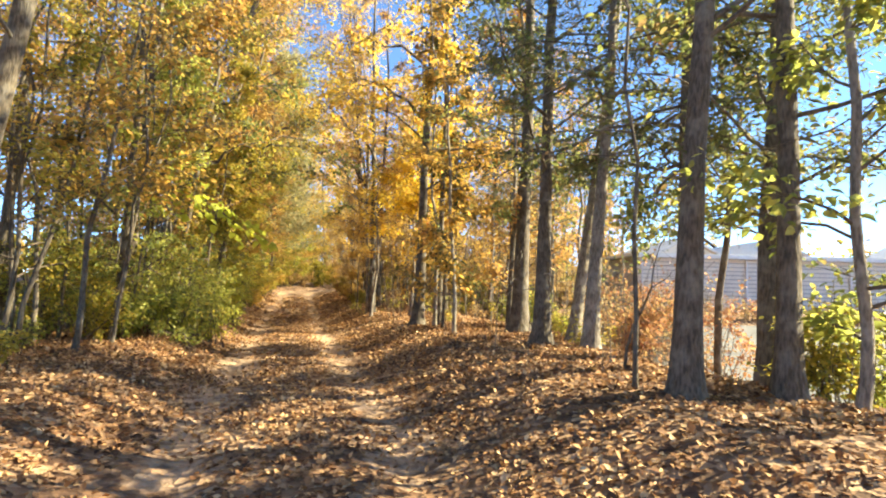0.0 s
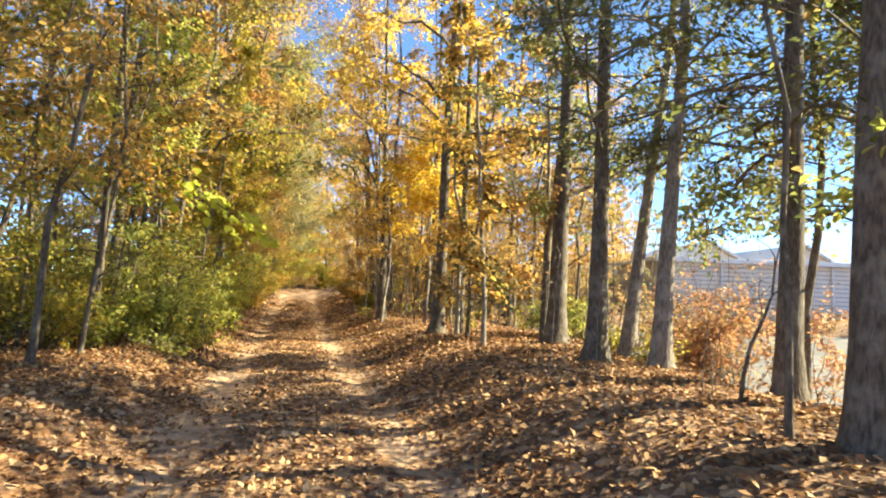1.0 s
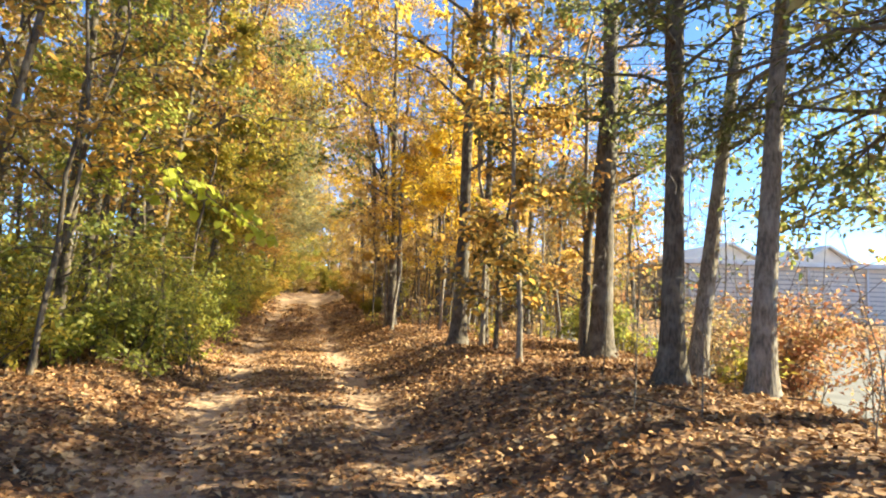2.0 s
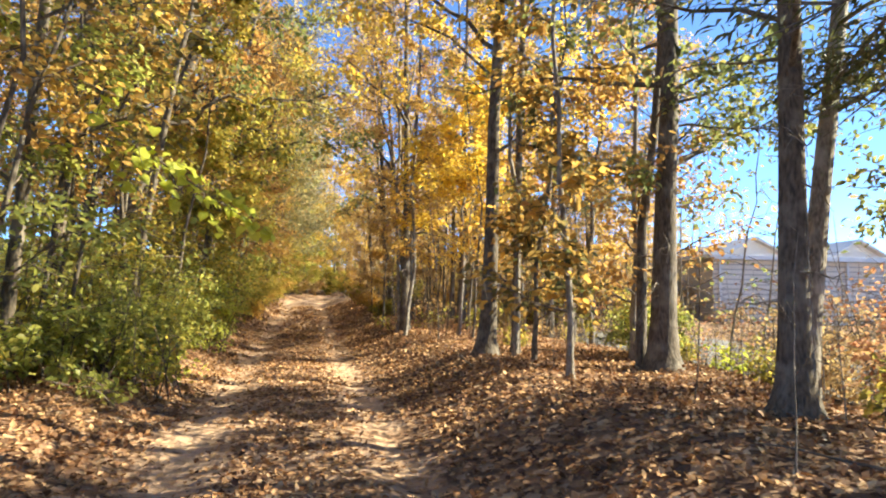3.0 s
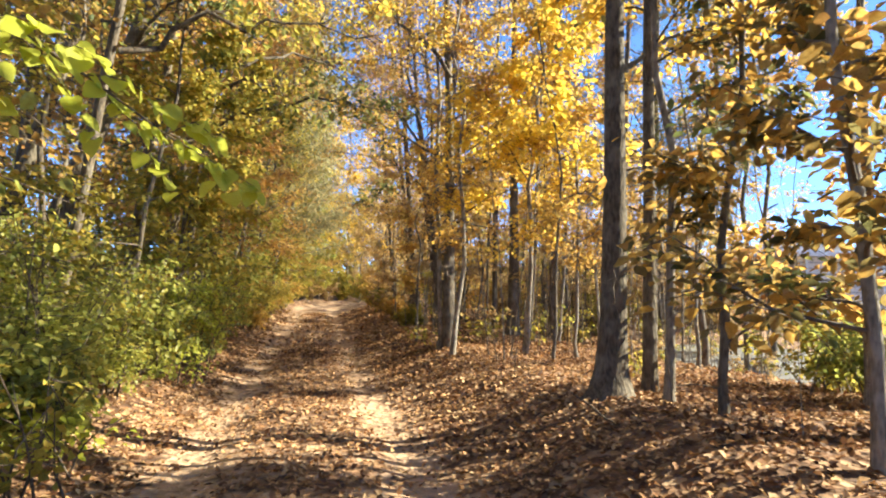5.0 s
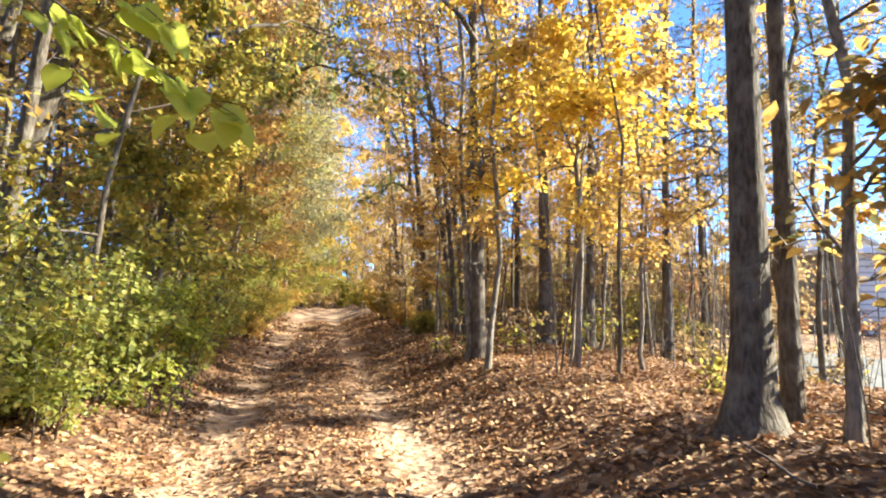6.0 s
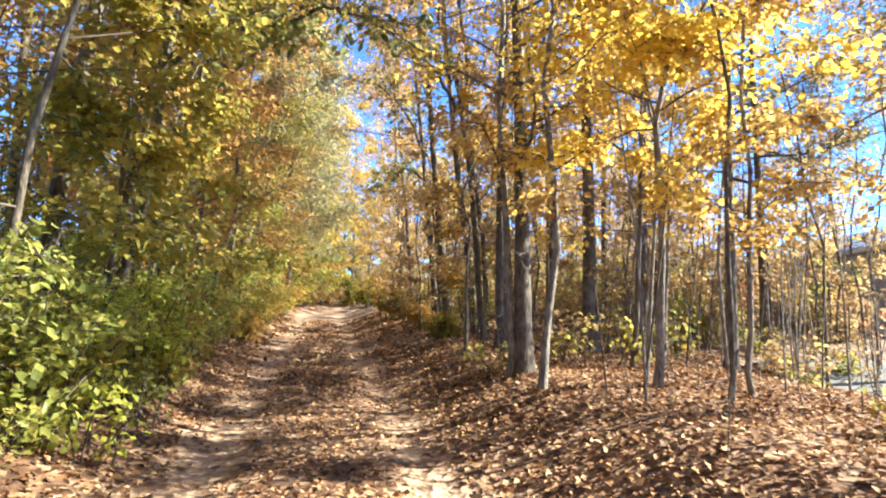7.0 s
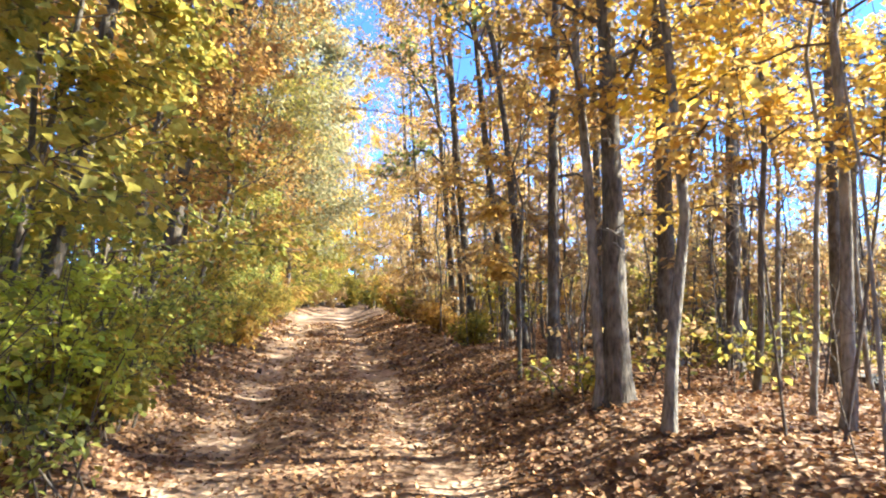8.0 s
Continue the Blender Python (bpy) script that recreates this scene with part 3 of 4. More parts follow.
# ---- trees on the bank, by the trail ----
# x, y, thickness, height, lean x, lean y, crown from, reach, limbs, leaves, kind
NEAR = [
    (3.36, 4.35, 0.22, 12.0, 0.05, 0.0, 2.9, 2.4, 11, "oak"),
    (4.25, 4.15, 0.19, 12.0, 0.02, 0.0, 2.2, 2.2, 11, "oak"),
    (5.25, 5.4, 0.26, 12.0, 0.05, 0.0, 1.9, 2.4, 13, "oak"),
    (4.45, 3.65, 0.10, 8.0, 0.05, 0.0, 1.2, 1.3, 14, "green"),
    (6.4, 6.6, 0.13, 9.0, 0.0, 0.0, 2.5, 2.1, 19, "oak"),
    (6.9, 8.1, 0.13, 9.0, -0.03, 0.0, 2.9, 2.2, 18, "oak"),
    (6.2, 3.9, 0.12, 8.0, 0.0, 0.0, 1.4, 1.8, 11, "oak"),
    (4.40, 7.86, 0.21, 10.0, 0.075, 0.0, 2.9, 2.4, 20, "pine"),
    (3.92, 8.55, 0.23, 12.0, 0.03, 0.0, 2.7, 2.4, 20, "bare"),
    (4.95, 9.5, 0.20, 12.0, 0.145, 0.0, 2.9, 2.4, 18, "bare"),
    (5.02, 6.58, 0.24, 12.0, 0.02, 0.0, 2.7, 2.6, 26, "pine"),
    (4.72, 11.42, 0.31, 13.0, 0.03, 0.0, 3.2, 3.0, 10, "oak"),
    (4.62, 11.75, 0.15, 11.0, 0.10, 0.02, 3.0, 1.8, 11, "oak"),
    (2.98, 13.48, 0.25, 13.0, 0.03, 0.0, 3.2, 2.6, 10, "yellow"),
    (3.56, 13.72, 0.151, 12.0, 0.01, 0.0, 4.0, 1.8, 5, "yellow"),
    (3.27, 12.95, 0.095, 7.0, 0.02, 0.0, 2.2, 1.1, 11, "amber"),
    (3.28, 12.28, 0.075, 6.0, 0.03, 0.02, 1.3, 1.0, 6, "oak"),
    (3.15, 10.87, 0.085, 7.5, -0.01, 0.0, 1.9, 1.15, 17, "amber"),
    (4.95, 12.5, 0.11, 8.0, 0.03, 0.0, 2.0, 1.5, 15, "rust"),
    (2.62, 18.75, 0.20, 12.0, -0.01, 0.03, 2.6, 2.4, 13, "yellow"),
    (2.46, 18.80, 0.10, 12.0, 0.0, 0.03, 3.6, 1.8, 8, "gold"),
    (2.45, 17.75, 0.095, 8.0, 0.02, 0.02, 2.6, 1.3, 9, "gold"),
    (2.34, 20.5, 0.05, 4.5, 0.03, 0.0, 1.4, 0.8, 7, "gold"),
    (3.25, 21.6, 0.17, 12.0, 0.0, 0.0, 2.6, 1.8, 11, "rust"),
    (3.60, 17.4, 0.095, 6.6, 0.095, -0.05, 4.4, 1.5, 20, "vivid"),
    (4.75, 21.2, 0.24, 11.0, 0.01, 0.0, 3.6, 1.8, 8, "gold"),
    (5.65, 21.0, 0.19, 11.0, 0.02, 0.0, 3.4, 1.7, 9, "gold"),
    (4.20, 16.75, 0.06, 7.0, 0.0, 0.0, 2.2, 1.2, 8, "gold"),
    (3.62, 16.3, 0.055, 6.5, 0.02, 0.0, 2.2, 1.1, 8, "gold"),
    (7.50, 21.1, 0.20, 14.0, 0.03, 0.0, 3.6, 2.4, 30, "pine"),
    (9.6, 22.6, 0.18, 13.0, 0.0, 0.0, 4.4, 2.3, 28, "pine"),
    (8.9, 18.6, 0.12, 9.0, 0.0, 0.0, 5.2, 1.8, 9, "rust"),
    (10.8, 20.0, 0.14, 11.0, 0.0, 0.0, 5.6, 2.0, 18, "gold"),
    (3.72, 17.8, 0.05, 7.0, 0.06, 0.0, 2.6, 1.2, 8, "yellow"),
    (4.25, 19.0, 0.075, 8.0, 0.12, 0.0, 2.8, 1.4, 9, "yellow"),
    (5.30, 19.9, 0.075, 8.0, 0.05, 0.0, 2.8, 1.2, 8, "gold"),
    (5.6, 15.7, 0.06, 7.0, 0.03, 0.0, 2.0, 1.3, 7, "gold"),
    (6.7, 17.0, 0.13, 10.0, 0.0, 0.0, 3.5, 2.0, 18, "pine"),
    (6.00, 19.3, 0.06, 8.0, -0.02, 0.0, 3.0, 1.2, 8, "gold"),
    # the other side of the trail
    (-2.95, 9.5, 0.09, 9.0, 0.10, 0.0, 2.0, 1.9, 13, "amber"),
    (-3.5, 7.2, 0.28, 13.0, 0.14, 0.0, 3.5, 2.4, 14, "olive"),
    (-3.1, 19.2, 0.20, 13.0, 0.10, 0.0, 3.0, 2.2, 18, "rust"),
    (-3.6, 14.6, 0.21, 13.0, 0.05, 0.0, 2.6, 2.4, 13, "amber"),
    (-3.2, 12.4, 0.16, 11.0, 0.06, 0.0, 2.2, 2.2, 12, "amber"),
    (-2.4, 16.6, 0.08, 7.0, 0.14, 0.0, 1.6, 1.6, 16, "olive"),
    (-4.15, 17.6, 0.36, 12.0, 0.31, 0.0, 4.5, 2.4, 16, "rust"),
    (-4.9, 18.2, 0.26, 12.0, 0.24, 0.0, 4.5, 2.4, 14, "olive"),
    (-4.6, 11.0, 0.18, 12.0, 0.04, 0.0, 2.2, 2.2, 18, "amber"),
    (-5.4, 15.5, 0.22, 13.0, 0.03, 0.0, 2.2, 2.4, 16, "rust"),
    (-4.6, 18.5, 0.16, 12.0, 0.04, 0.0, 2.2, 2.2, 16, "rust"),
    (-2.6, 22.5, 0.10, 9.0, 0.12, 0.0, 1.8, 1.9, 16, "rust"),
    (-3.4, 25.5, 0.18, 12.0, 0.08, 0.0, 2.4, 2.2, 18, "rust"),
    (-2.5, 29.0, 0.10, 8.0, 0.10, 0.0, 1.4, 1.8, 16, "olive"),
    (-5.8, 21.5, 0.2, 13.0, 0.03, 0.0, 2.4, 2.2, 16, "olive"),
    (-6.6, 12.5, 0.2, 13.0, 0.03, 0.0, 1.8, 2.4, 18, "rust"),
    (-6.0, 8.6, 0.18, 12.0, 0.05, 0.0, 1.8, 2.2, 16, "green"),
    (-2.5, 19.6, 0.15, 13.0, 0.15, 0.0, 6.5, 3.2, 12, "olive"),
    (-2.7, 23.6, 0.15, 13.5, 0.17, 0.0, 5.5, 3.4, 15, "rust"),
    (-3.0, 16.2, 0.15, 12.5, 0.14, 0.0, 6.0, 3.0, 11, "olive"),
    (3.5, 23.4, 0.14, 13.0, -0.13, 0.0, 6.8, 3.2, 13, "yellow"),
    (-3.1, 13.9, 0.07, 6.0, 0.06, 0.0, 1.2, 1.4, 16, "olive"),
    (-2.9, 11.0, 0.07, 6.5, 0.08, 0.0, 1.0, 1.6, 18, "green"),
    (-4.0, 9.8, 0.08, 7.0, 0.06, 0.0, 0.9, 1.7, 18, "olive"),
    (-2.2, 18.4, 0.06, 5.5, 0.10, 0.0, 1.2, 1.4, 16, "olive"),
    (-2.4, 20.6, 0.07, 6.5, 0.12, 0.0, 1.2, 1.5, 18, "olive"),
    (-2.9, 24.2, 0.12, 9.0, 0.16, 0.0, 2.0, 2.2, 20, "rust"),
    (-2.6, 27.0, 0.12, 11.0, 0.16, 0.0, 2.4, 2.6, 22, "rust"),
    (-2.7, 31.5, 0.16, 11.5, 0.17, 0.0, 2.6, 3.6, 26, "olive"),
    (-2.7, 36.0, 0.16, 11.5, 0.14, 0.0, 2.6, 3.2, 26, "rust"),
    (-2.4, 42.0, 0.18, 10.0, 0.14, 0.0, 2.6, 3.8, 28, "olive"),
    (4.6, 43.0, 0.16, 10.0, -0.12, 0.0, 3.0, 2.8, 14, "yellow"),
    (3.9, 24.5, 0.14, 12.0, -0.06, 0.0, 2.2, 2.6, 15, "gold"),
    (3.6, 28.0, 0.14, 12.0, -0.10, 0.0, 1.8, 2.8, 15, "rust"),
    (3.6, 32.5, 0.16, 13.0, -0.10, 0.0, 2.6, 2.8, 15, "gold"),
    (4.2, 37.0, 0.16, 13.0, -0.10, 0.0, 2.6, 2.8, 16, "yellow"),
    (5.2, 24.0, 0.16, 13.0, 0.0, 0.0, 4.5, 2.4, 20, "yellow"),
    (7.2, 25.2, 0.16, 13.0, 0.0, 0.0, 4.5, 2.4, 18, "gold"),
    # tall crowns that close over the trail
    (-3.0, 21.0, 0.22, 16.5, 0.12, 0.0, 9.6, 4.0, 26, "rust"),
    (-2.9, 26.0, 0.22, 18.0, 0.10, 0.0, 10.4, 4.2, 26, "olive"),
    (3.6, 27.0, 0.20, 17.0, -0.10, 0.0, 10.4, 4.0, 24, "gold"),
    (-2.9, 34.0, 0.22, 15.0, 0.10, 0.0, 6.0, 3.6, 24, "sage"),
    (-1.9, 37.5, 0.24, 15.0, 0.12, 0.0, 3.6, 3.4, 42, "sage"),
    (-1.6, 48.5, 0.26, 19.0, 0.05, 0.0, 3.0, 4.8, 44, "sage"),
    (4.3, 40.0, 0.20, 15.0, -0.06, 0.0, 6.0, 3.0, 16, "gold"),
    (3.8, 29.5, 0.20, 14.0, -0.10, 0.0, 5.5, 3.2, 16, "rust"),
    (3.9, 25.4, 0.18, 13.0, -0.12, 0.0, 5.5, 3.0, 15, "gold"),
    (-3.2, 27.5, 0.20, 14.0, 0.10, 0.0, 6.0, 3.2, 22, "rust"),
    (-0.9, 56.5, 0.28, 21.0, 0.02, 0.0, 5.0, 5.0, 28, "sage"),
    (0.6, 62.0, 0.28, 22.0, 0.04, 0.0, 6.0, 5.0, 28, "gold"),
]
KINDS = {
    "oak": (OAK, "tall oak with dull green and reddish leaves on the bank", 0.095, 11, 18, 0.12),
    "bare": (OAK, "tall grey-barked tree with half-bare crooked limbs", 0.10, 10, 15, 0.22),
    "pine": (NEEDLE, "tall pine with level half-bare limbs and grey-green needles", 0.13, 11, 46, 0.25),
    "sage": (SAGE, "tall tree with silvery olive leaves where the trail narrows", 0.16, 13, 36, 0.0),
    "vivid": (VIVID, "tree with vivid yellow leaves high over the bank", 0.122, 12, 28, 0.0),
    "yellow": (YELLOW, "tree with bright yellow autumn leaves beside the trail", 0.112, 12, 23, 0.0),
    "amber": (AMBER, "tree with large amber and yellow leaves beside the trail", 0.118, 11, 20, 0.0),
    "gold": (GOLD, "tree with gold-brown autumn leaves beside the trail", 0.10, 12, 22, 0.0),
    "olive": (OLIVE, "tree with olive and yellow leaves leaning over the trail", 0.10, 13, 25, 0.0),
    "rust": (RUST, "tree with rust-brown autumn leaves beside the trail", 0.10, 12, 24, 0.0),
    "green": (GREEN, "tree with green and yellowing leaves beside the trail", 0.115, 12, 22, 0.0),
}
for k, (x, y, dia, height, lx, ly, lo, reach, limbs, kind) in enumerate(NEAR):
    mat, text, size, twigs, per, bare = KINDS[kind]
    young = dia < 0.12
    if young and x > 0:
        lo, limbs = (0.35 * lo + 0.15, int(limbs * 1.3)) if y < 14 else (0.6 * lo + 0.2, limbs)
    big = 1.0 if x > 0 else 0.72
    tall = x > 0 and y < 15 and not young
    if x > 0 and 14 < y < 24 and kind != "vivid":
        per = int(per * 0.88)
    if tall:
        limbs = int(limbs * 1.4)
    if young:
        text = text.replace("tree", "sapling", 1)
    # trunks 7 and 9 get the paler bark as painted sunlight
    tree("sapling" if young else "tree", x, y, dia, height, (lx, ly), np.random.default_rng(100 + k), mat, text, crown_from=lo, limbs=limbs, reach=reach,
         twigs=twigs, per_twig=int(per * (0.55 if x > 0 else 0.8)) if young and y < 14 else per, leaf=size * big if young and y < 14 else size * (0.80 if 14 < y < 23 and x > 0 else 1.0), bark=BARK_PALE_AND_LIT if kind == "vivid" or k in (7, 9) or (young and x > 0 and k % 3 != 1) else BARK, shape=4 if kind == "pine" or 14 < y < 25 else 6 if y < 14 else 3, slim=0.16 if kind == "pine" else 1.0, single_limbs=dia > 0.15, bare=bare,
         flare=1.9 if dia > 0.22 else 1.5, group="trees along the trail", crown_to=height * 0.97, low=1.1 if tall or x < 0 else 1.35)

# slim dark stems that lean among the leaves of the shady side
rng = np.random.default_rng(67)
for k in range(18):
    x, y = rng.uniform(-4.6, -2.3), rng.uniform(9.0, 24.0)
    mat, tone = [(AMBER, "amber"), (OLIVE, "olive"), (GOLD, "gold-brown")][int(rng.integers(3))]
    tree("sapling", x, y, rng.uniform(0.045, 0.085), rng.uniform(6.0, 9.5), (rng.uniform(-0.04, 0.16), rng.uniform(-0.08, 0.05)), np.random.default_rng(2500 + k), mat, f"slender dark-stemmed sapling with {tone} leaves",
         crown_from=2.6, limbs=9, reach=1.7, twigs=6, per_twig=10, leaf=0.10, group="trees along the trail", shape=4, rise=0.1)

# dead side twigs low on the bank trunks
rng = np.random.default_rng(41)
for x, y, r0 in [(2.62, 18.75, 0.11), (2.98, 13.48, 0.13), (3.25, 21.6, 0.08), (4.75, 21.2, 0.1), (4.72, 11.42, 0.15), (3.92, 8.55, 0.11), (5.65, 21.0, 0.09)]:
    for k in range(7):
        hgt, az = rng.uniform(0.9, 3.2), rng.uniform(2.2, 5.6)
        foot = np.array([math.cos(az) * r0 * 0.8, math.sin(az) * r0 * 0.8, hgt])
        main = bent(foot, (math.cos(az), math.sin(az), rng.normal(0, 0.3)), rng.uniform(0.25, 0.6), rng, 5, 0.28)
        bits = [tube(main, np.linspace(0.009, 0.003, 5), 4)]
        for q in (1, 2, 3):
            bits.append(tube(bent(main[q], rng.normal(0, 1, 3), 0.2, rng, 3, 0.2), (0.005, 0.003, 0.002), 3))
        ob = thing("dead_twig", (x, y, float(land(x, y)) - 0.06), "pale dead twig on a bank tree's trunk", "twig", "dead twigs")
        piece("twig", solid("twig", *joined(bits)), BARK_PALE_AND_LIT, ob)

# ---- undergrowth along the left edge ----
rng = np.random.default_rng(7)
count = 0
for y in np.arange(10.6, 44.0, 0.8):
    for row in range(3 if y < 26 else 2):
        x = float(trail_x(y)) - (2.05 if y < 22 else 1.75) - row * 1.15 - rng.uniform(0, 0.5) - (0.9 if y < 11.5 else 0.0)
        yy = y + rng.uniform(-0.3, 0.3)
        mat = GREEN if yy < 24 and rng.uniform() < 0.72 else OLIVE if rng.uniform() < 0.7 else GOLD
        tone = "green" if mat is GREEN else "olive-yellow" if mat is OLIVE else "gold-brown"
        far = yy > 22
        shrub("shrub", x, yy, rng.uniform(0.8, 1.9) + 0.6 * row, rng.uniform(0.6, 0.95), np.random.default_rng(900 + count), mat, f"dense {tone} leafy shrub at the trail's edge",
              stems=10 if far else 11, per_stem=80 if far else 118, leaf=0.085 if far else 0.064, group="undergrowth", twigs=3 if far else 4)
        count += 1
rng = np.random.default_rng(17)
for k in range(20):
    x, y = rng.uniform(-5.6, -2.7), rng.uniform(6.8, 11.4)
    mat, tone = [(GREEN, "green"), (OLIVE, "olive"), (TAN, "tan"), (GREEN, "green")][int(rng.integers(4))]
    shrub("plant", x, y, rng.uniform(0.25, 0.7), rng.uniform(0.3, 0.5), np.random.default_rng(1850 + k), mat, f"low {tone} plant growing out of the leaf litter", stems=6, per_stem=36, leaf=0.07, category="plant", group="undergrowth", twigs=3)
for k in range(20):
    y = rng.uniform(10.8, 22.0)
    x = float(trail_x(y)) - rng.uniform(1.6, 2.3) - (0.5 if 12.8 < y < 16 else 0.0)
    mat, tone = [(GREEN, "green"), (OLIVE, "olive"), (GREEN, "green"), (LIME, "yellow-green")][int(rng.integers(4))]
    shrub("plant", x, y, rng.uniform(0.4, 1.0), rng.uniform(0.3, 0.55), np.random.default_rng(2700 + k), mat, f"thin {tone} plant at the foot of the shrubs", stems=7, per_stem=32, leaf=0.075, category="plant", group="undergrowth", twigs=3)
# low and russet bushes on the bank side
for x, y, h, sp, mat, text in [
    (6.5, 9.6, 2.4, 0.6, RUSSET, "russet and orange leafy bush by the road"), (6.9, 10.8, 2.0, 0.75, TAN, "tan half-bare bush by the road"),
    (5.9, 9.0, 1.2, 0.5, RUSSET, "low russet bush by the road"),
    # the lime shrubs' bright leaf colour also stands in for sun and glare
    (-1.85, 18.7, 1.4, 0.6, LIME, "yellow-green shrub lightened as if sunlit at the trail's edge"), (-2.3, 21.0, 1.9, 0.8, LIME, "tall yellow-green shrub at the trail's edge"), (-1.95, 16.4, 1.5, 0.6, GREEN, "sunlit green shrub at the trail's edge"), (-2.1, 17.7, 1.7, 0.7, LIME, "yellow-green shrub lightened as if sunlit at the trail's edge"), (-2.3, 15.3, 1.6, 0.6, GREEN, "green shrub at the trail's edge"),
    (-1.75, 13.0, 0.9, 0.5, GREEN, "low green shrub at the trail's edge"), (-1.8, 19.3, 0.9, 0.5, OLIVE, "low olive shrub at the trail's edge"),
    (4.6, 8.3, 0.5, 0.5, OLIVE, "low yellow-green plant at a tree's foot"), (5.2, 10.2, 0.5, 0.5, OLIVE, "low olive plant on the bank"),
    (7.3, 8.7, 2.0, 0.55, RUSSET, "reddish half-bare bush by the road"), (5.4, 12.6, 0.9, 0.6, GREEN, "thin green bush on the bank"),
    (6.2, 12.0, 0.52, 0.6, LIME, "low yellow-green plant on the bank"), (5.7, 13.6, 1.1, 0.6, OLIVE, "olive bush on the bank"),
    (5.3, 4.7, 1.3, 0.6, OLIVE, "sunlit olive-yellow bush by the road"), (5.9, 4.6, 1.6, 0.7, GREEN, "green bush by the road"),
    (6.9, 14.4, 1.0, 0.7, OLIVE, "olive bush on the bank"), (2.5, 19.5, 0.4, 0.3, OLIVE, "small green plant at a tree's foot"),
    (3.9, 14.9, 0.35, 0.3, OLIVE, "small olive plant on the leaf litter"), (2.9, 24.5, 0.6, 0.4, OLIVE, "olive bush at the trail's edge"),
    (2.9, 27.5, 0.8, 0.5, GOLD, "gold-brown bush at the trail's edge"), (3.1, 30.0, 1.0, 0.6, TAN, "tan bush at the trail's edge"),
    (3.2, 33.0, 1.1, 0.7, OLIVE, "olive bush at the trail's edge"), (3.2, 36.5, 1.6, 0.9, GOLD, "gold-brown bush at the trail's edge"),
    (3.6, 40.0, 1.7, 1.0, GOLD, "gold-brown bush at the trail's edge"), (3.9, 43.5, 1.8, 1.0, OLIVE, "olive bush at the trail's edge"), (4.3, 47.0, 2.0, 1.1, GOLD, "gold-brown bush at the trail's edge"),
    (-1.6, 46.5, 2.0, 1.1, GOLD, "gold-brown bush at the trail's edge"), (-1.3, 49.5, 2.2, 1.2, OLIVE, "olive bush at the trail's edge"), (-0.9, 52.5, 2.3, 1.3, OLIVE, "olive bush where the trail bends"),
    (0.0, 55.0, 2.4, 1.3, TAN, "tan bush where the trail bends"), (1.2, 57.5, 2.4, 1.4, TAN, "tan bush where the trail bends"), (2.6, 60.5, 2.4, 1.4, OLIVE, "olive bush where the trail bends"),
    (4.6, 63.0, 2.4, 1.4, OLIVE, "olive bush where the trail bends"), (4.3, 67.5, 3.2, 1.9, TAN, "tall tan bush where the trail bends"), (5.6, 70.0, 3.4, 2.0, TAN, "tall tan bush where the trail bends"), (3.2, 66.0, 3.0, 1.8, OLIVE, "tall olive bush where the trail bends"), (6.8, 73.0, 3.6, 2.2, YELLOW, "tall yellow bush where the trail bends"),
    (5.5, 51.0, 2.2, 1.3, GOLD, "gold-brown bush at the trail's edge"),
]:
    low = h < 0.55
    shrub("bush", x, y, h, sp, np.random.default_rng(int(5000 + x * 100 + y * 10)), mat, text, stems=6 if low else 14, per_stem=40 if low else 120, leaf=0.075 if y < 30 else 0.15 if y < 60 else 0.26, category="bush", group="bushes on the bank")

rng = np.random.default_rng(31)
for k in range(66):
    y = rng.uniform(18.5, 37.0)
    x = float(trail_x(y)) + (3.4 if y < 27 else 2.7) + rng.uniform(0, 1) ** 1.2 * 8.5
    if x > 5.2 and y < 20.5:
        y += 7.0
    mat, tone = [(TAN, "tan"), (GOLD, "gold-brown"), (TAN, "tan"), (TAN, "tan"), (OLIVE, "olive-yellow"), (OLIVE, "olive-yellow")][int(rng.integers(6))]
    near = y < 23
    shrub("shrub", x, y, rng.uniform(0.6, 1.7) if near else rng.uniform(1.4, 3.0), rng.uniform(0.6, 1.1), np.random.default_rng(1500 + k), mat, f"thin {tone} understorey shrub in the wood",
          stems=5 if near else 8, per_stem=27 if near else 51, leaf=0.10 if near else 0.125, group="understorey", twigs=3, clear=0.38)
for k in range(44):
    x = rng.uniform(8.0, 27.0)
    y = rng.uniform(33.0, 46.0)
    mat, tone = [(TAN, "tan"), (OLIVE, "olive-yellow"), (GOLD, "gold-brown")][int(rng.integers(3))]
    shrub("shrub", x, y, rng.uniform(2.0, 4.0), rng.uniform(1.2, 2.0), np.random.default_rng(1700 + k), mat, f"wide {tone} thicket shrub deep in the wood", stems=9, per_stem=45, leaf=0.2, group="understorey", twigs=3, clear=0.1)
for k in range(30):
    x = rng.uniform(8.0, 17.0)
    y = rng.uniform(23.0, 33.0)
    mat, tone = [(TAN, "tan"), (OLIVE, "olive-yellow"), (RUSSET, "russet"), (TAN, "tan")][int(rng.integers(4))]
    shrub("shrub", x, y, rng.uniform(1.0, 2.6), rng.uniform(0.9, 1.5), np.random.default_rng(1900 + k), mat, f"low {tone} thicket shrub in the open wood", stems=8, per_stem=48, leaf=0.14, group="understorey", twigs=3, clear=0.1)
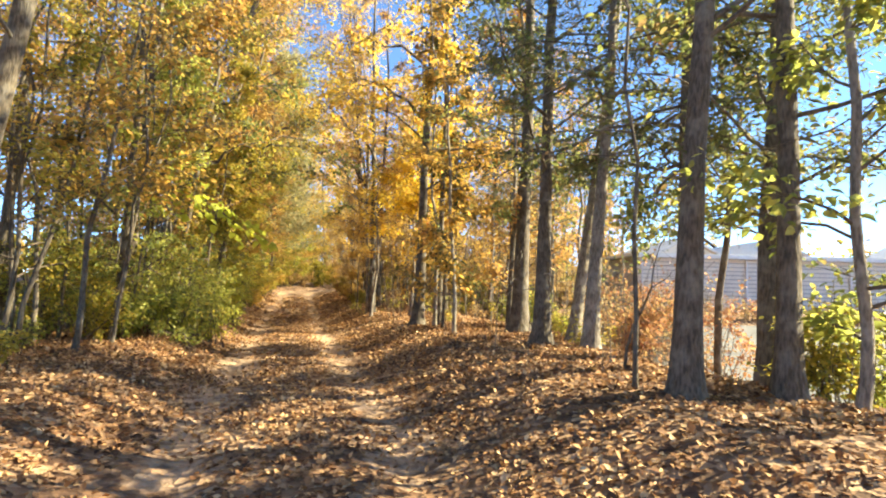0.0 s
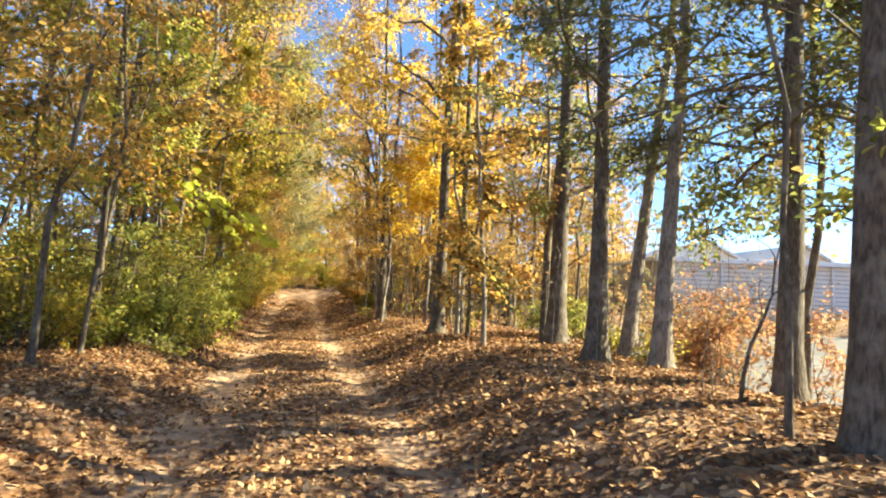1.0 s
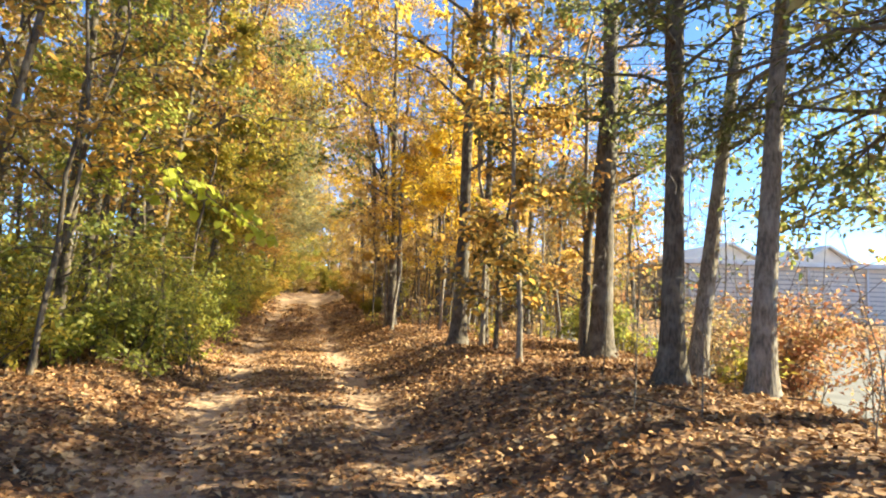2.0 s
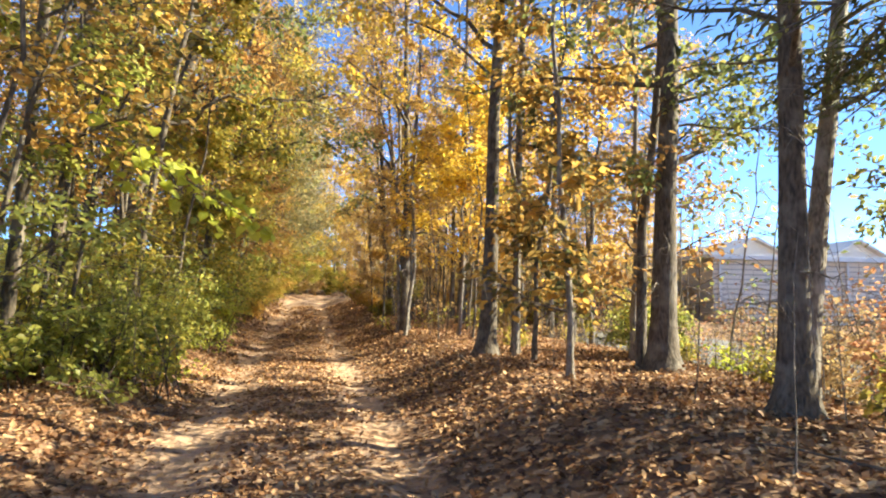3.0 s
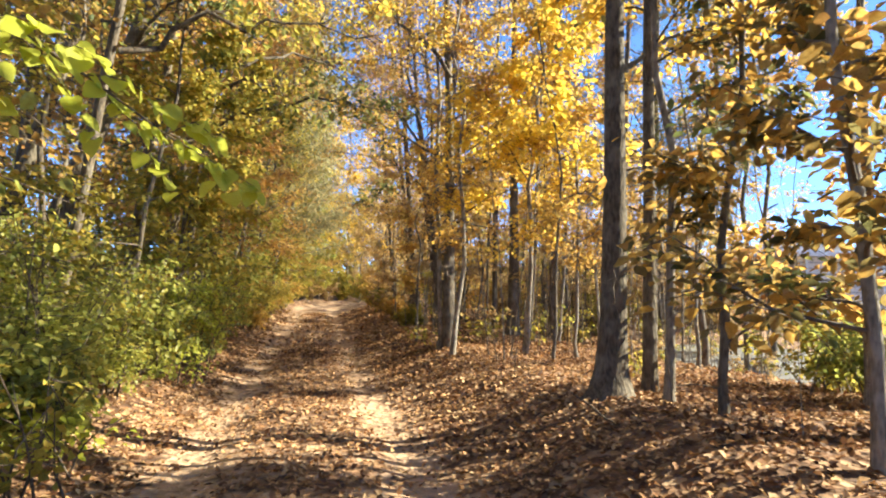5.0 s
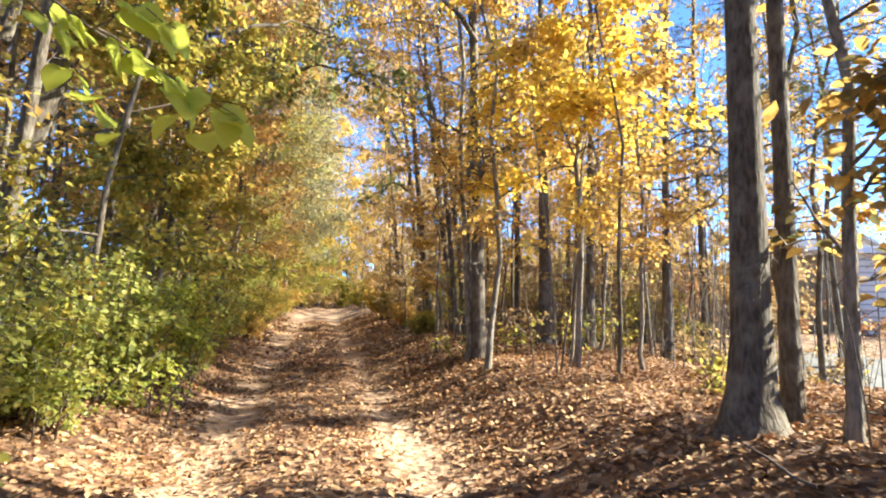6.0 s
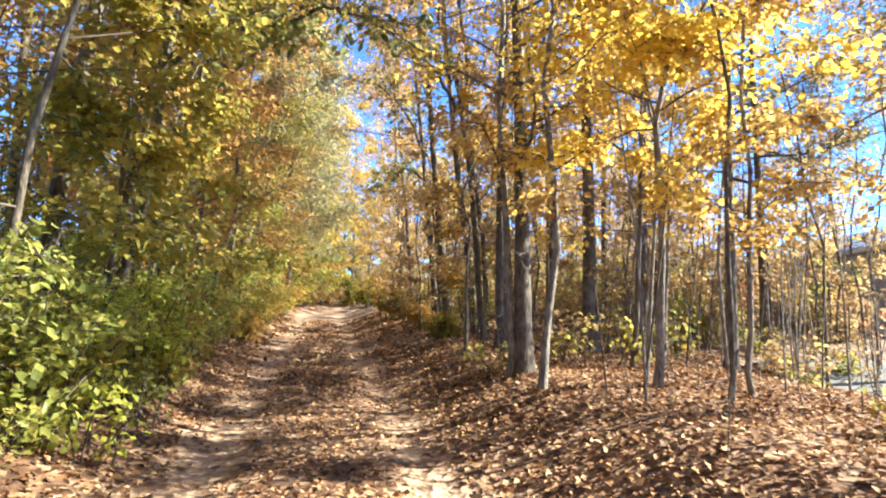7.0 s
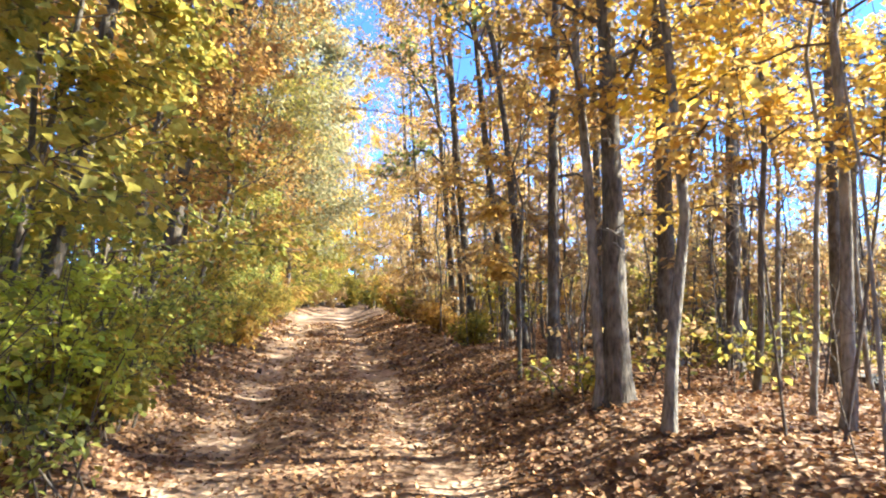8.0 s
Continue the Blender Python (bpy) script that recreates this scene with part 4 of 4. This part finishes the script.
for k in range(16):
    x, y = rng.uniform(5.6, 10.5), rng.uniform(17.5, 24.0)
    mat, tone = [(TAN, "tan"), (OLIVE, "olive-yellow"), (OLIVE, "olive-yellow")][int(rng.integers(3))]
    shrub("shrub", x, y, rng.uniform(0.5, 1.1), rng.uniform(0.5, 0.9), np.random.default_rng(2100 + k), mat, f"low {tone} bramble on the leaf litter", stems=7, per_stem=40, leaf=0.09, group="understorey", twigs=3, clear=0.1)
for k, (x, y, h) in enumerate([(8.2, 13.0, 2.0), (9.0, 14.2, 2.4), (9.8, 15.6, 2.6), (8.6, 16.0, 2.2), (7.9, 14.9, 1.8), (10.6, 17.0, 2.4), (9.4, 12.4, 1.6)]):
    shrub("bush", x, y, h, 0.8, np.random.default_rng(2900 + k), TAN if k % 2 else RUSSET, "half-bare twiggy tan bush in front of the shed", stems=16, per_stem=26, leaf=0.075, category="bush", group="bushes on the bank", twigs=5, clear=0.2)
# half-bare scrub along the far side of the road
rng = np.random.default_rng(53)
for k in range(26):
    p = by_wall(7.0 + 0.95 * k + rng.uniform(-0.3, 0.3), rng.uniform(-5.0, -3.6), 0)
    mat, tone = [(RUSSET, "russet"), (TAN, "tan"), (TAN, "tan")][k % 3]
    shrub("bush", p.x, p.y, rng.uniform(0.7, 1.5), rng.uniform(0.5, 0.8), np.random.default_rng(3100 + k), mat, f"twiggy half-bare {tone} bush at the far side of the road", stems=14, per_stem=22, leaf=0.09, category="bush", group="bushes by the road", twigs=5, clear=0.2)
for k in range(12):
    x, y = 7.6 + 0.42 * k + rng.uniform(-0.3, 0.3), 10.6 + 0.55 * k + rng.uniform(-0.8, 0.8)
    shrub("bush", x, y, rng.uniform(1.8, 2.9), rng.uniform(0.6, 0.9), np.random.default_rng(3200 + k), TAN if k % 3 else RUSSET, "tall half-bare twiggy bush on the slope to the road", stems=13, per_stem=16, leaf=0.07, category="bush", group="bushes by the road", twigs=6, clear=0.15)
# a haze of half-bare twigs between the trunks of the open wood
for k in range(34):
    x = rng.uniform(6.5, 17.0)
    y = rng.uniform(23.0, 30.0) + 0.25 * (x - 6.5)
    mat, tone = [(TAN, "tan"), (GOLD, "gold-brown"), (TAN, "tan")][k % 3]
    shrub("shrub", x, y, rng.uniform(1.8, 3.8), rng.uniform(0.8, 1.3), np.random.default_rng(3300 + k), mat, f"tall half-bare {tone} thicket shrub among the trunks", stems=13, per_stem=26, leaf=0.11, group="understorey", twigs=6, clear=0.1)
# broad-leaved shrubs close by the left edge
for k, (x, y, h, mat, tone) in enumerate([(-2.35, 11.9, 0.9, GREEN, "green"), (-1.95, 12.7, 0.8, GREEN, "green"), (-2.75, 11.3, 1.1, GREEN, "green"), (-2.6, 12.6, 1.2, GREEN, "green")]):
    shrub("shrub", x, y, h, 0.55, np.random.default_rng(1800 + k), mat, f"low broad-leaved {tone} shrub at the trail's edge", stems=9, per_stem=50, leaf=0.10, group="undergrowth", shape=6)

# ---- the wood further on: a few grown kinds, set many times ----
far_kinds = []
# leaves, tone, height, crown from, reach, thickness, limbs, leaves to a twig, leaf size
for k, (mat, tone, h, lo, reach, dia, limbs, per, size) in enumerate([
    (YELLOW, "yellow", 13, 2.4, 2.6, 0.14, 22, 21, 0.185), (GOLD, "gold-brown", 12, 2.6, 2.2, 0.11, 20, 18, 0.155), (TAN, "tan-brown", 8, 1.4, 1.2, 0.05, 16, 12, 0.125),
    (OLIVE, "olive-yellow", 13, 1.4, 2.6, 0.14, 22, 21, 0.185), (OAK, "dull green", 14, 3.2, 2.8, 0.17, 20, 20, 0.17), (OLIVE, "olive", 7, 0.5, 1.7, 0.06, 20, 24, 0.14),
    (GOLD, "few brown", 9, 3.0, 1.0, 0.06, 10, 6, 0.12), (GREEN, "green and yellowing", 8, 0.6, 1.9, 0.06, 20, 26, 0.14), (RUST, "rust-brown", 12, 1.6, 2.4, 0.11, 22, 24, 0.16)]):
    t = tree("woodland_tree", 0, 0, dia, h, (0.02, 0.0), np.random.default_rng(300 + k), mat, f"woodland tree with {tone} autumn leaves", crown_from=lo, limbs=limbs, reach=reach, twigs=8, per_twig=per, leaf=size, group="woodland trees", fine=False, shape=3)
    t.location = (40 + 5 * k, 70 + 3 * k, float(land(40 + 5 * k, 70 + 3 * k)) - 0.05)
    far_kinds.append(t)
rng = np.random.default_rng(21)


def plant(kind, x, y, scale=1.0):
    m = pose(x, y, float(land(x, y)) - 0.05, 0, 0, rng.uniform(0, 360))
    ob = copy_thing(far_kinds[kind], m)
    ob.scale = (scale,) * 3
    return ob


for y in np.arange(23, 64, 2.2):
    c = float(trail_x(y))
    grow = 1.0 + 0.008 * (y - 23)
    plant(int(rng.choice([2, 2, 6])), c + rng.uniform(2.5, 3.6), y + rng.uniform(-0.8, 0.8), rng.uniform(0.8, 1.1))
    plant(int(rng.choice([1, 2, 6, 2])) if y < 34 else int(rng.choice([6, 6, 2])), c + rng.uniform(4.5, 8), y + rng.uniform(-1, 1), rng.uniform(0.85, 1.25) * (grow if y < 34 else 0.9))
    plant(int(rng.choice([6, 2, 6])), c + rng.uniform(3.5, 10), y + rng.uniform(-1, 1), rng.uniform(0.8, 1.3))
    plant(6 if y > 34 else int(rng.choice([2, 6, 6])), c + rng.uniform(8, 16), y + 2 + rng.uniform(-1, 1), rng.uniform(0.8, 1.1))
    plant(int(rng.choice([3, 5, 7, 8])), c - rng.uniform(2.8, 4.0), y + rng.uniform(-0.8, 0.8), rng.uniform(0.8, 1.1))
    plant(int(rng.choice([3, 8, 8, 4])), c - rng.uniform(5.0, 9), y + rng.uniform(-1, 1), rng.uniform(0.9, 1.25) * grow)
    if y < 40:
        plant(int(rng.choice([3, 1])), c - rng.uniform(9, 14), y + rng.uniform(-1, 1), rng.uniform(1.0, 1.3))
for k in range(22):
    plant(int(rng.choice([6, 6, 2])), rng.uniform(3.6, 12), rng.uniform(19.5, 34), rng.uniform(0.8, 1.2))
# where the trail bends away the wood closes the view
for y in (56, 61, 66, 72):
    for x in np.arange(-9, float(trail_x(y)) - 2 if y < 64 else 7 + 0.2 * y, 2.0):
        if abs(x - float(trail_x(y))) > 2.2:
            plant(int(rng.choice([0, 3, 3, 5, 5, 7])), x + rng.uniform(-0.8, 0.8), y + rng.uniform(-1, 1), rng.uniform(1.1, 1.6))
for x, y in [(-2.4, 55), (-0.6, 57), (3.4, 64), (-3.4, 58), (1.6, 66)]:
    plant(int(rng.choice([3, 0, 3, 1])), x, y, rng.uniform(1.4, 1.8))
    plant(int(rng.choice([5, 2])), x + 0.9, y - 0.6, rng.uniform(1.0, 1.4))
for x, y in [(7.6, 24.0), (9.0, 22.5), (6.4, 22.8), (10.5, 24.2), (8.2, 19.8), (10.0, 20.4), (12.2, 23.4)]:
    plant(int(rng.choice([2, 6, 6])), x, y, rng.uniform(0.7, 0.95))
for k in range(48):
    y = rng.uniform(44, 63)
    plant(int(rng.choice([1, 2, 8, 1, 6])), rng.uniform(15.0, 0.66 * (y - 5)), y, rng.uniform(0.85, 1.2))
for x in np.arange(-6, 17, 2.0):
    plant(int(rng.choice([0, 3, 7, 3])), x + rng.uniform(-0.6, 0.6), 79 + rng.uniform(-2, 2), rng.uniform(1.1, 1.5))
for x, y in [(-8, 6), (-9, 10), (-8.5, 14), (-11, 18), (-12, 12), (-7.5, 3), (-11, 3), (-12, 22), (-10, 8.5), (-9.8, 16), (-7.6, 11.8)]:
    plant(int(rng.choice([3, 3, 0, 5])), x, y, rng.uniform(0.9, 1.15))
# unseen trees added behind the camera, for shade and to close the wood
for x, y in [(-5, -3), (-3.5, -8), (4.5, -3), (6, -7), (3.5, -12), (-6, -13), (0.5, -18), (9, -2)]:
    plant(int(rng.choice([0, 1, 3])), x, y, rng.uniform(0.9, 1.15))
for k in range(14):
    x = rng.uniform(5.0, 13.5)
    plant(int(rng.choice([6, 6, 2])), x, rng.uniform(22.5, 27.0) - 0.1 * x, rng.uniform(0.55, 0.9))
for k in range(16):
    x = rng.uniform(9.0, 34.0)
    plant(int(rng.choice([2, 6, 2, 6])), x, rng.uniform(31, 40) + 0.1 * x, rng.uniform(0.6, 1.0))

# low woods that close the distance
def far_woods(name, mat, seed, label):
    r = np.random.default_rng(seed)
    n = 15000
    a = r.uniform(-math.pi, math.pi, n)
    d = r.uniform(74, 96, n)
    x, y = d * np.sin(a), 12 + d * np.cos(a)
    top = 4.5 + 2.5 * lumps(a * 18, 0 * a, 1.0, seed) + 1.5 * lumps(a * 60, 0 * a, 1.0, seed + 1)
    z = land(x, y) + top * r.uniform(0, 1, n) ** 0.8
    way = r.normal(0, 1, (n, 3))
    tagged(piece(name, solid(name, *leaves(np.c_[x, y, z], way, 1.1, r, 0.3)), mat), label, "woods", kind="stuff")


far_woods("far_woods", OLIVE, 61, "far olive-green woods beyond the trees")
far_woods("far_woods", GOLD, 62, "far gold-brown woods beyond the trees")

# ---- a low branch with big limp leaves that hangs over the trail ----
def big_leaf(rng):
    bm = bmesh.new()
    out = [(0, 0), (0.34, -0.06), (0.52, 0.16), (0.50, 0.42), (0.34, 0.70), (0.14, 0.92), (0, 1.08)]
    mids = [bm.verts.new((0, v, -0.10 * v * v)) for _, v in out]
    for side in (-1, 1):
        rim = [bm.verts.new((side * u, v, 0.16 * u - 0.16 * v * v + rng.normal(0, 0.02))) for u, v in out[1:-1]]
        for k in range(len(out) - 1):
            ring = [mids[k], mids[k + 1]] + ([rim[k]] if k < len(rim) else []) + ([rim[k - 1]] if k else [])
            bm.faces.new(ring if side > 0 else ring[::-1])
    me = bpy.data.meshes.new("leaf")
    bm.to_mesh(me)
    bm.free()
    me.shade_smooth()
    me.materials.append(LIME)
    return me


def low_branch():
    rng = np.random.default_rng(55)
    base = np.array([-3.0, 12.5, 3.25])
    root = thing("overhanging_branch", tuple(base), "low lime branch with limp yellow-green heart-shaped leaves", "branch")
    shapes = [big_leaf(rng) for _ in range(4)]
    main = [(-3.0, 12.5, 3.25), (-2.5, 12.55, 3.45), (-2.0, 12.6, 3.35), (-1.5, 12.75, 3.05), (-1.0, 12.9, 2.72), (-0.62, 12.95, 2.52), (-0.34, 12.9, 2.36)]
    main = np.array(main) - base
    stems = [(main, 0.02)]
    # side twigs: from which point of the main stem, and where their tips hang
    for k, tip in [(1, (-2.1, 12.2, 4.05)), (1, (-1.7, 12.3, 3.55)), (2, (-1.25, 12.3, 2.95)), (2, (-1.6, 13.3, 2.75)), (3, (-0.85, 12.45, 2.72)), (3, (-1.0, 13.35, 2.34)),
                   (4, (-0.55, 12.55, 2.6)), (1, (-2.2, 13.1, 2.85)), (2, (-1.75, 12.1, 2.9)), (0, (-2.4, 12.1, 3.1)), (4, (-0.6, 13.3, 2.38))]:
        a, b = main[k], np.array(tip) - base
        stems.append((np.array([a + (b - a) * q + np.array([0, 0, 0.10 * math.sin(q * math.pi)]) + rng.normal(0, 0.01, 3) for q in np.linspace(0, 1, 7)]), 0.007))
    for pts, r0 in stems:
        piece("twig", solid("twig", *tube(pts, np.linspace(r0, 0.002, 7), 5)), TWIG, root)
        length = np.linalg.norm(np.diff(pts, axis=0), axis=1).sum()
        for q in np.arange(0.25, 1.02, 0.085 / length):
            p = np.array([np.interp(q * 6, range(7), pts[:, c]) for c in range(3)])
            ob = new("leaf", shapes[rng.integers(4)])
            ob.parent = root
            ob.location = p + rng.normal(0, 0.02, 3) + np.array([0, 0, -0.02])
            ob.rotation_euler = (rng.normal(-0.75, 0.3), rng.normal(0, 0.35), rng.normal(-1.9, 0.9))
            ob.scale = (rng.uniform(0.11, 0.175),) * 3


low_branch()

# ---- fallen leaves ----
def fallen(x0, x1, y0, y1, n, size, seed):
    rng = np.random.default_rng(seed)
    x, y = rng.uniform(x0, x1, n), rng.uniform(y0, y1, n)
    u = x - trail_x(y)
    bare = 0.82 * np.exp(-(((np.abs(u) - 0.88) / 0.34) ** 2)) * (0.65 + 0.5 * lumps(x * 0.6, y, 0.7, 33)) + 0.25 * np.exp(-((u / 1.3) ** 6))
    keep = rng.uniform(0, 1, n) > bare + 0.25 * (lumps(x, y, 0.9, 31) > 0.35)
    x, y = x[keep], y[keep]
    at = np.c_[x, y, land(x, y) + rng.uniform(0.0, 0.03, len(x))]
    way = rng.normal(0, 1, (len(x), 3)) * np.array([1, 1, 0.25])
    way[:, 2] += 0.25
    return leaves(at, way, size, rng, 0.55, 4)


litter = joined([fallen(-5.5, 6.5, 2.2, 12.0, 66000, 0.064, 1), fallen(-4.5, 8.0, 12.0, 24.0, 84000, 0.06, 2), fallen(-4, 9, 24, 40, 20000, 0.11, 3)])
tagged(piece("fallen_leaves", solid("fallen_leaves", *litter), LITTER), "dry curled brown leaves strewn over trail and banks", "leaves", kind="stuff")

# pale young stems in front of the shed
for k, (x, y, hh, lx) in enumerate([(6.6, 12.5, 4.2, 0.16), (6.9, 12.3, 3.6, 0.22), (7.2, 11.9, 4.6, 0.14), (6.2, 13.2, 3.4, 0.05), (7.8, 12.8, 3.8, 0.10)]):
    tree("sapling", x, y, 0.045, hh, (lx, 0.0), np.random.default_rng(700 + k), OAK, "pale slender sapling with a few leaves by the road", crown_from=1.0, limbs=9, reach=0.8, twigs=3, per_twig=3, leaf=0.09, bark=BARK_PALE_AND_LIT, group="pale saplings", bare=0.3)

# two slim stems beside the foremost bank trees, one straight and one that bows
tree("sapling", 3.06, 4.65, 0.05, 6.5, (0.0, 0.0), np.random.default_rng(720), OAK, "slim straight sapling with a few dull green leaves", crown_from=2.2, limbs=9, reach=1.0, twigs=4, per_twig=6, leaf=0.09, group="pale saplings", bare=0.2)
rng = np.random.default_rng(721)
bowed = thing("bowed_sapling", (3.55, 5.6, float(land(3.55, 5.6)) - 0.03), "thin bare sapling that bows to the side", "sapling")
bow = np.array([(0.0, 0.0, 0.0), (0.03, 0.0, 0.25), (0.12, 0.02, 0.5), (0.26, 0.03, 0.72), (0.36, 0.04, 0.92), (0.40, 0.05, 1.15), (0.50, 0.08, 1.4)])
piece("stem", solid("stem", *tube(bow, np.linspace(0.02, 0.005, 7), 6)), BARK, bowed)
for q, way in [(3, (-0.3, 0.2, 0.8)), (4, (0.7, 0.0, 0.6)), (5, (-0.4, -0.2, 0.7)), (2, (0.5, -0.3, 0.7)), (6, (0.4, 0.2, 0.9))]:
    piece("twig", solid("twig", *tube(bent(bow[q], way, rng.uniform(0.35, 0.6), rng, 5, 0.2), np.linspace(0.007, 0.002, 5), 4)), BARK, bowed)

# sticks and bare stems on the bank
rng = np.random.default_rng(77)
for _ in range(26):
    x, y = rng.uniform(1.9, 5.5), rng.uniform(5.0, 22.0)
    az, length = rng.uniform(0, 6.28), rng.uniform(0.3, 0.9)
    pts = bent((0, 0, 0.015), (math.cos(az), math.sin(az), 0.08), length, rng, 5, 0.12)
    ob = thing("stick", (x, y, float(land(x, y))), "fallen grey stick lying on the leaf litter", "stick", "fallen sticks")
    piece("stick_wood", solid("stick_wood", *tube(pts, np.linspace(0.012, 0.004, 5), 5)), TWIG, ob)
for k in range(300):
    x, y = rng.uniform(2.4, 7.5), rng.uniform(6.0, 27.0)
    h = rng.uniform(0.3, 1.5)
    if k >= 80:
        y = rng.uniform(16.5, 34.0)
        x, h = float(trail_x(y)) + 2.5 + rng.uniform(0, 8.5), rng.uniform(1.2, 4.5)
    pts = bent((0, 0, -0.02), (rng.normal(0, 0.08), rng.normal(0, 0.08), 1), h, rng, 6, 0.05, 0.04)
    ob = thing("bare_stem", (x, y, float(land(x, y))), "thin bare woody stem growing from the leaf litter", "sapling", "bare stems")
    piece("stem", solid("stem", *tube(pts, np.linspace(0.003 + 0.003 * h, 0.002, 6), 5)), BARK_PALE_AND_LIT if k % 3 else TWIG, ob)
    twigs = []
    for _ in range(7):
        q = rng.integers(1, 6)
        twigs.append(tube(bent(pts[q], (rng.normal(0, 1), rng.normal(0, 1), 0.8), h * rng.uniform(0.12, 0.3), rng, 3, 0.15), (0.003, 0.002, 0.001), 3))
    tagged(piece("branchwork", solid("branchwork", *joined(twigs)), TWIG, ob), kind="stuff")

def grown_at(x, y):
    """The tree that stands at a place."""
    return [o for o in bpy.data.objects if o.parent is None and o.name.split(".")[0] in ("tree", "sapling") and abs(o.location.x - x) < 0.01 and abs(o.location.y - y) < 0.01][0]


# long half-bare limbs that cross over the trail
rng = np.random.default_rng(93)
for x, y, lx, z0, tip, mat in [(-2.5, 19.6, 0.15, 5.4, (0.9, 21.6, 6.7), OLIVE), (-2.5, 19.6, 0.15, 4.6, (-0.4, 18.4, 5.0), OLIVE), (3.5, 23.4, -0.13, 4.8, (1.2, 22.5, 6.6), OAK), (3.6, 28.0, -0.10, 5.0, (1.6, 27.0, 7.4), OAK),
                              (3.6, 28.0, -0.10, 4.2, (1.9, 28.6, 5.0), OAK),
                              (-3.0, 16.2, 0.14, 4.2, (0.5, 16.4, 5.3), OLIVE), (-3.0, 16.2, 0.14, 5.8, (0.3, 17.0, 7.2), OAK), (-2.5, 19.6, 0.15, 4.0, (1.0, 18.8, 5.2), OAK), (-2.7, 23.6, 0.17, 5.5, (0.9, 23.0, 8.3), OAK),
                              (5.02, 6.58, 0.02, 3.1, (5.9, 9.1, 2.75), OAK), (5.02, 6.58, 0.02, 3.5, (5.2, 8.7, 3.45), OAK), (5.02, 6.58, 0.02, 3.3, (6.5, 8.4, 3.2), OAK), (5.02, 6.58, 0.02, 2.7, (5.5, 8.6, 2.45), OAK), (6.9, 8.1, -0.03, 2.6, (6.6, 9.9, 2.5), OAK),
                              (2.62, 18.75, -0.01, 5.2, (0.7, 19.2, 7.4), YELLOW), (2.98, 13.48, 0.03, 5.0, (0.9, 14.2, 6.6), YELLOW), (2.98, 13.48, 0.03, 6.2, (1.2, 15.5, 8.2), YELLOW), (-2.7, 23.6, 0.17, 6.6, (1.4, 25.5, 8.6), RUST), (-4.15, 17.6, 0.31, 4.6, (-1.0, 16.6, 5.4), OAK)]:
    host = grown_at(x, y)
    a = np.array([lx * z0, 0, z0])
    b = np.array(tip) - np.array(host.location)
    pts = np.array([a + (b - a) * q + np.array([0, 0, 0.35 * math.sin(q * math.pi)]) + rng.normal(0, 0.07, 3) * (0 < q) for q in np.linspace(0, 1, 9)])
    piece("limb", solid("limb", *tube(pts, np.linspace(0.045 if y > 12 else 0.026, 0.008, 9), 6)), BARK, host)
    bits, at, along = [], [], []
    for k in range(3, 9):
        for _ in range(3):
            w = rng.normal(0, 1, 3) * np.array([1, 1, 0.5]) + (b - a) / np.linalg.norm(b - a) * 0.6
            w /= np.linalg.norm(w)
            tw = bent(pts[k], w, rng.uniform(0.4, 0.9), rng, 5, 0.2)
            bits.append(tube(tw, np.linspace(0.010, 0.003, 5), 4))
            if rng.uniform() < 0.6:
                n = 24
                at.append(tw[rng.integers(1, 5, n)] + rng.normal(0, 0.09, (n, 3)))
                along.append(rng.normal(0, 1, (n, 3)) + w)
    tagged(piece("branchwork", solid("branchwork", *joined(bits)), BARK, host), kind="stuff")
    tagged(piece("foliage", solid("foliage", *leaves(np.concatenate(at), np.concatenate(along), 0.13 if y > 12 else 0.10, rng, 0.2, 6)), mat, host), kind="stuff")

# a stout limb that reaches out over the road
rng = np.random.default_rng(91)
bank_tree = grown_at(4.72, 11.42)
for z0, way, length, r0, leafy in [(2.75, (0.85, 0.1, 0.55), 2.2, 0.05, 22), (2.2, (0.95, 0.3, -0.02), 1.4, 0.016, 5), (2.45, (-0.8, -0.3, 0.2), 0.9, 0.014, 8), (3.3, (0.9, -0.35, 0.12), 2.0, 0.02, 22), (3.8, (0.8, -0.5, 0.3), 1.9, 0.022, 20)]:
    pts = bent((0.03 * z0, 0, z0), way, length, rng, 8, 0.12, 0.02)
    bits, at, along = [tube(pts, np.linspace(r0, r0 * 0.25, 8), 7)], [], []
    for k in range(2, 8):
        for _ in range(2):
            tw = bent(pts[k], rng.normal(0, 1, 3) + np.array(way), length * 0.25, rng, 4, 0.2)
            bits.append(tube(tw, (0.007, 0.005, 0.003, 0.002), 4))
            at.append(tw[rng.integers(1, 4, leafy)] + rng.normal(0, 0.07, (leafy, 3)))
            along.append(rng.normal(0, 1, (leafy, 3)))
    tagged(piece("foliage", solid("foliage", *leaves(np.concatenate(at), np.concatenate(along), 0.11, rng, 0.2, 6)), OAK, bank_tree), kind="stuff")
    piece("limb", solid("limb", *bits[0]), BARK, bank_tree)
    tagged(piece("branchwork", solid("branchwork", *joined(bits[1:])), BARK, bank_tree), kind="stuff")
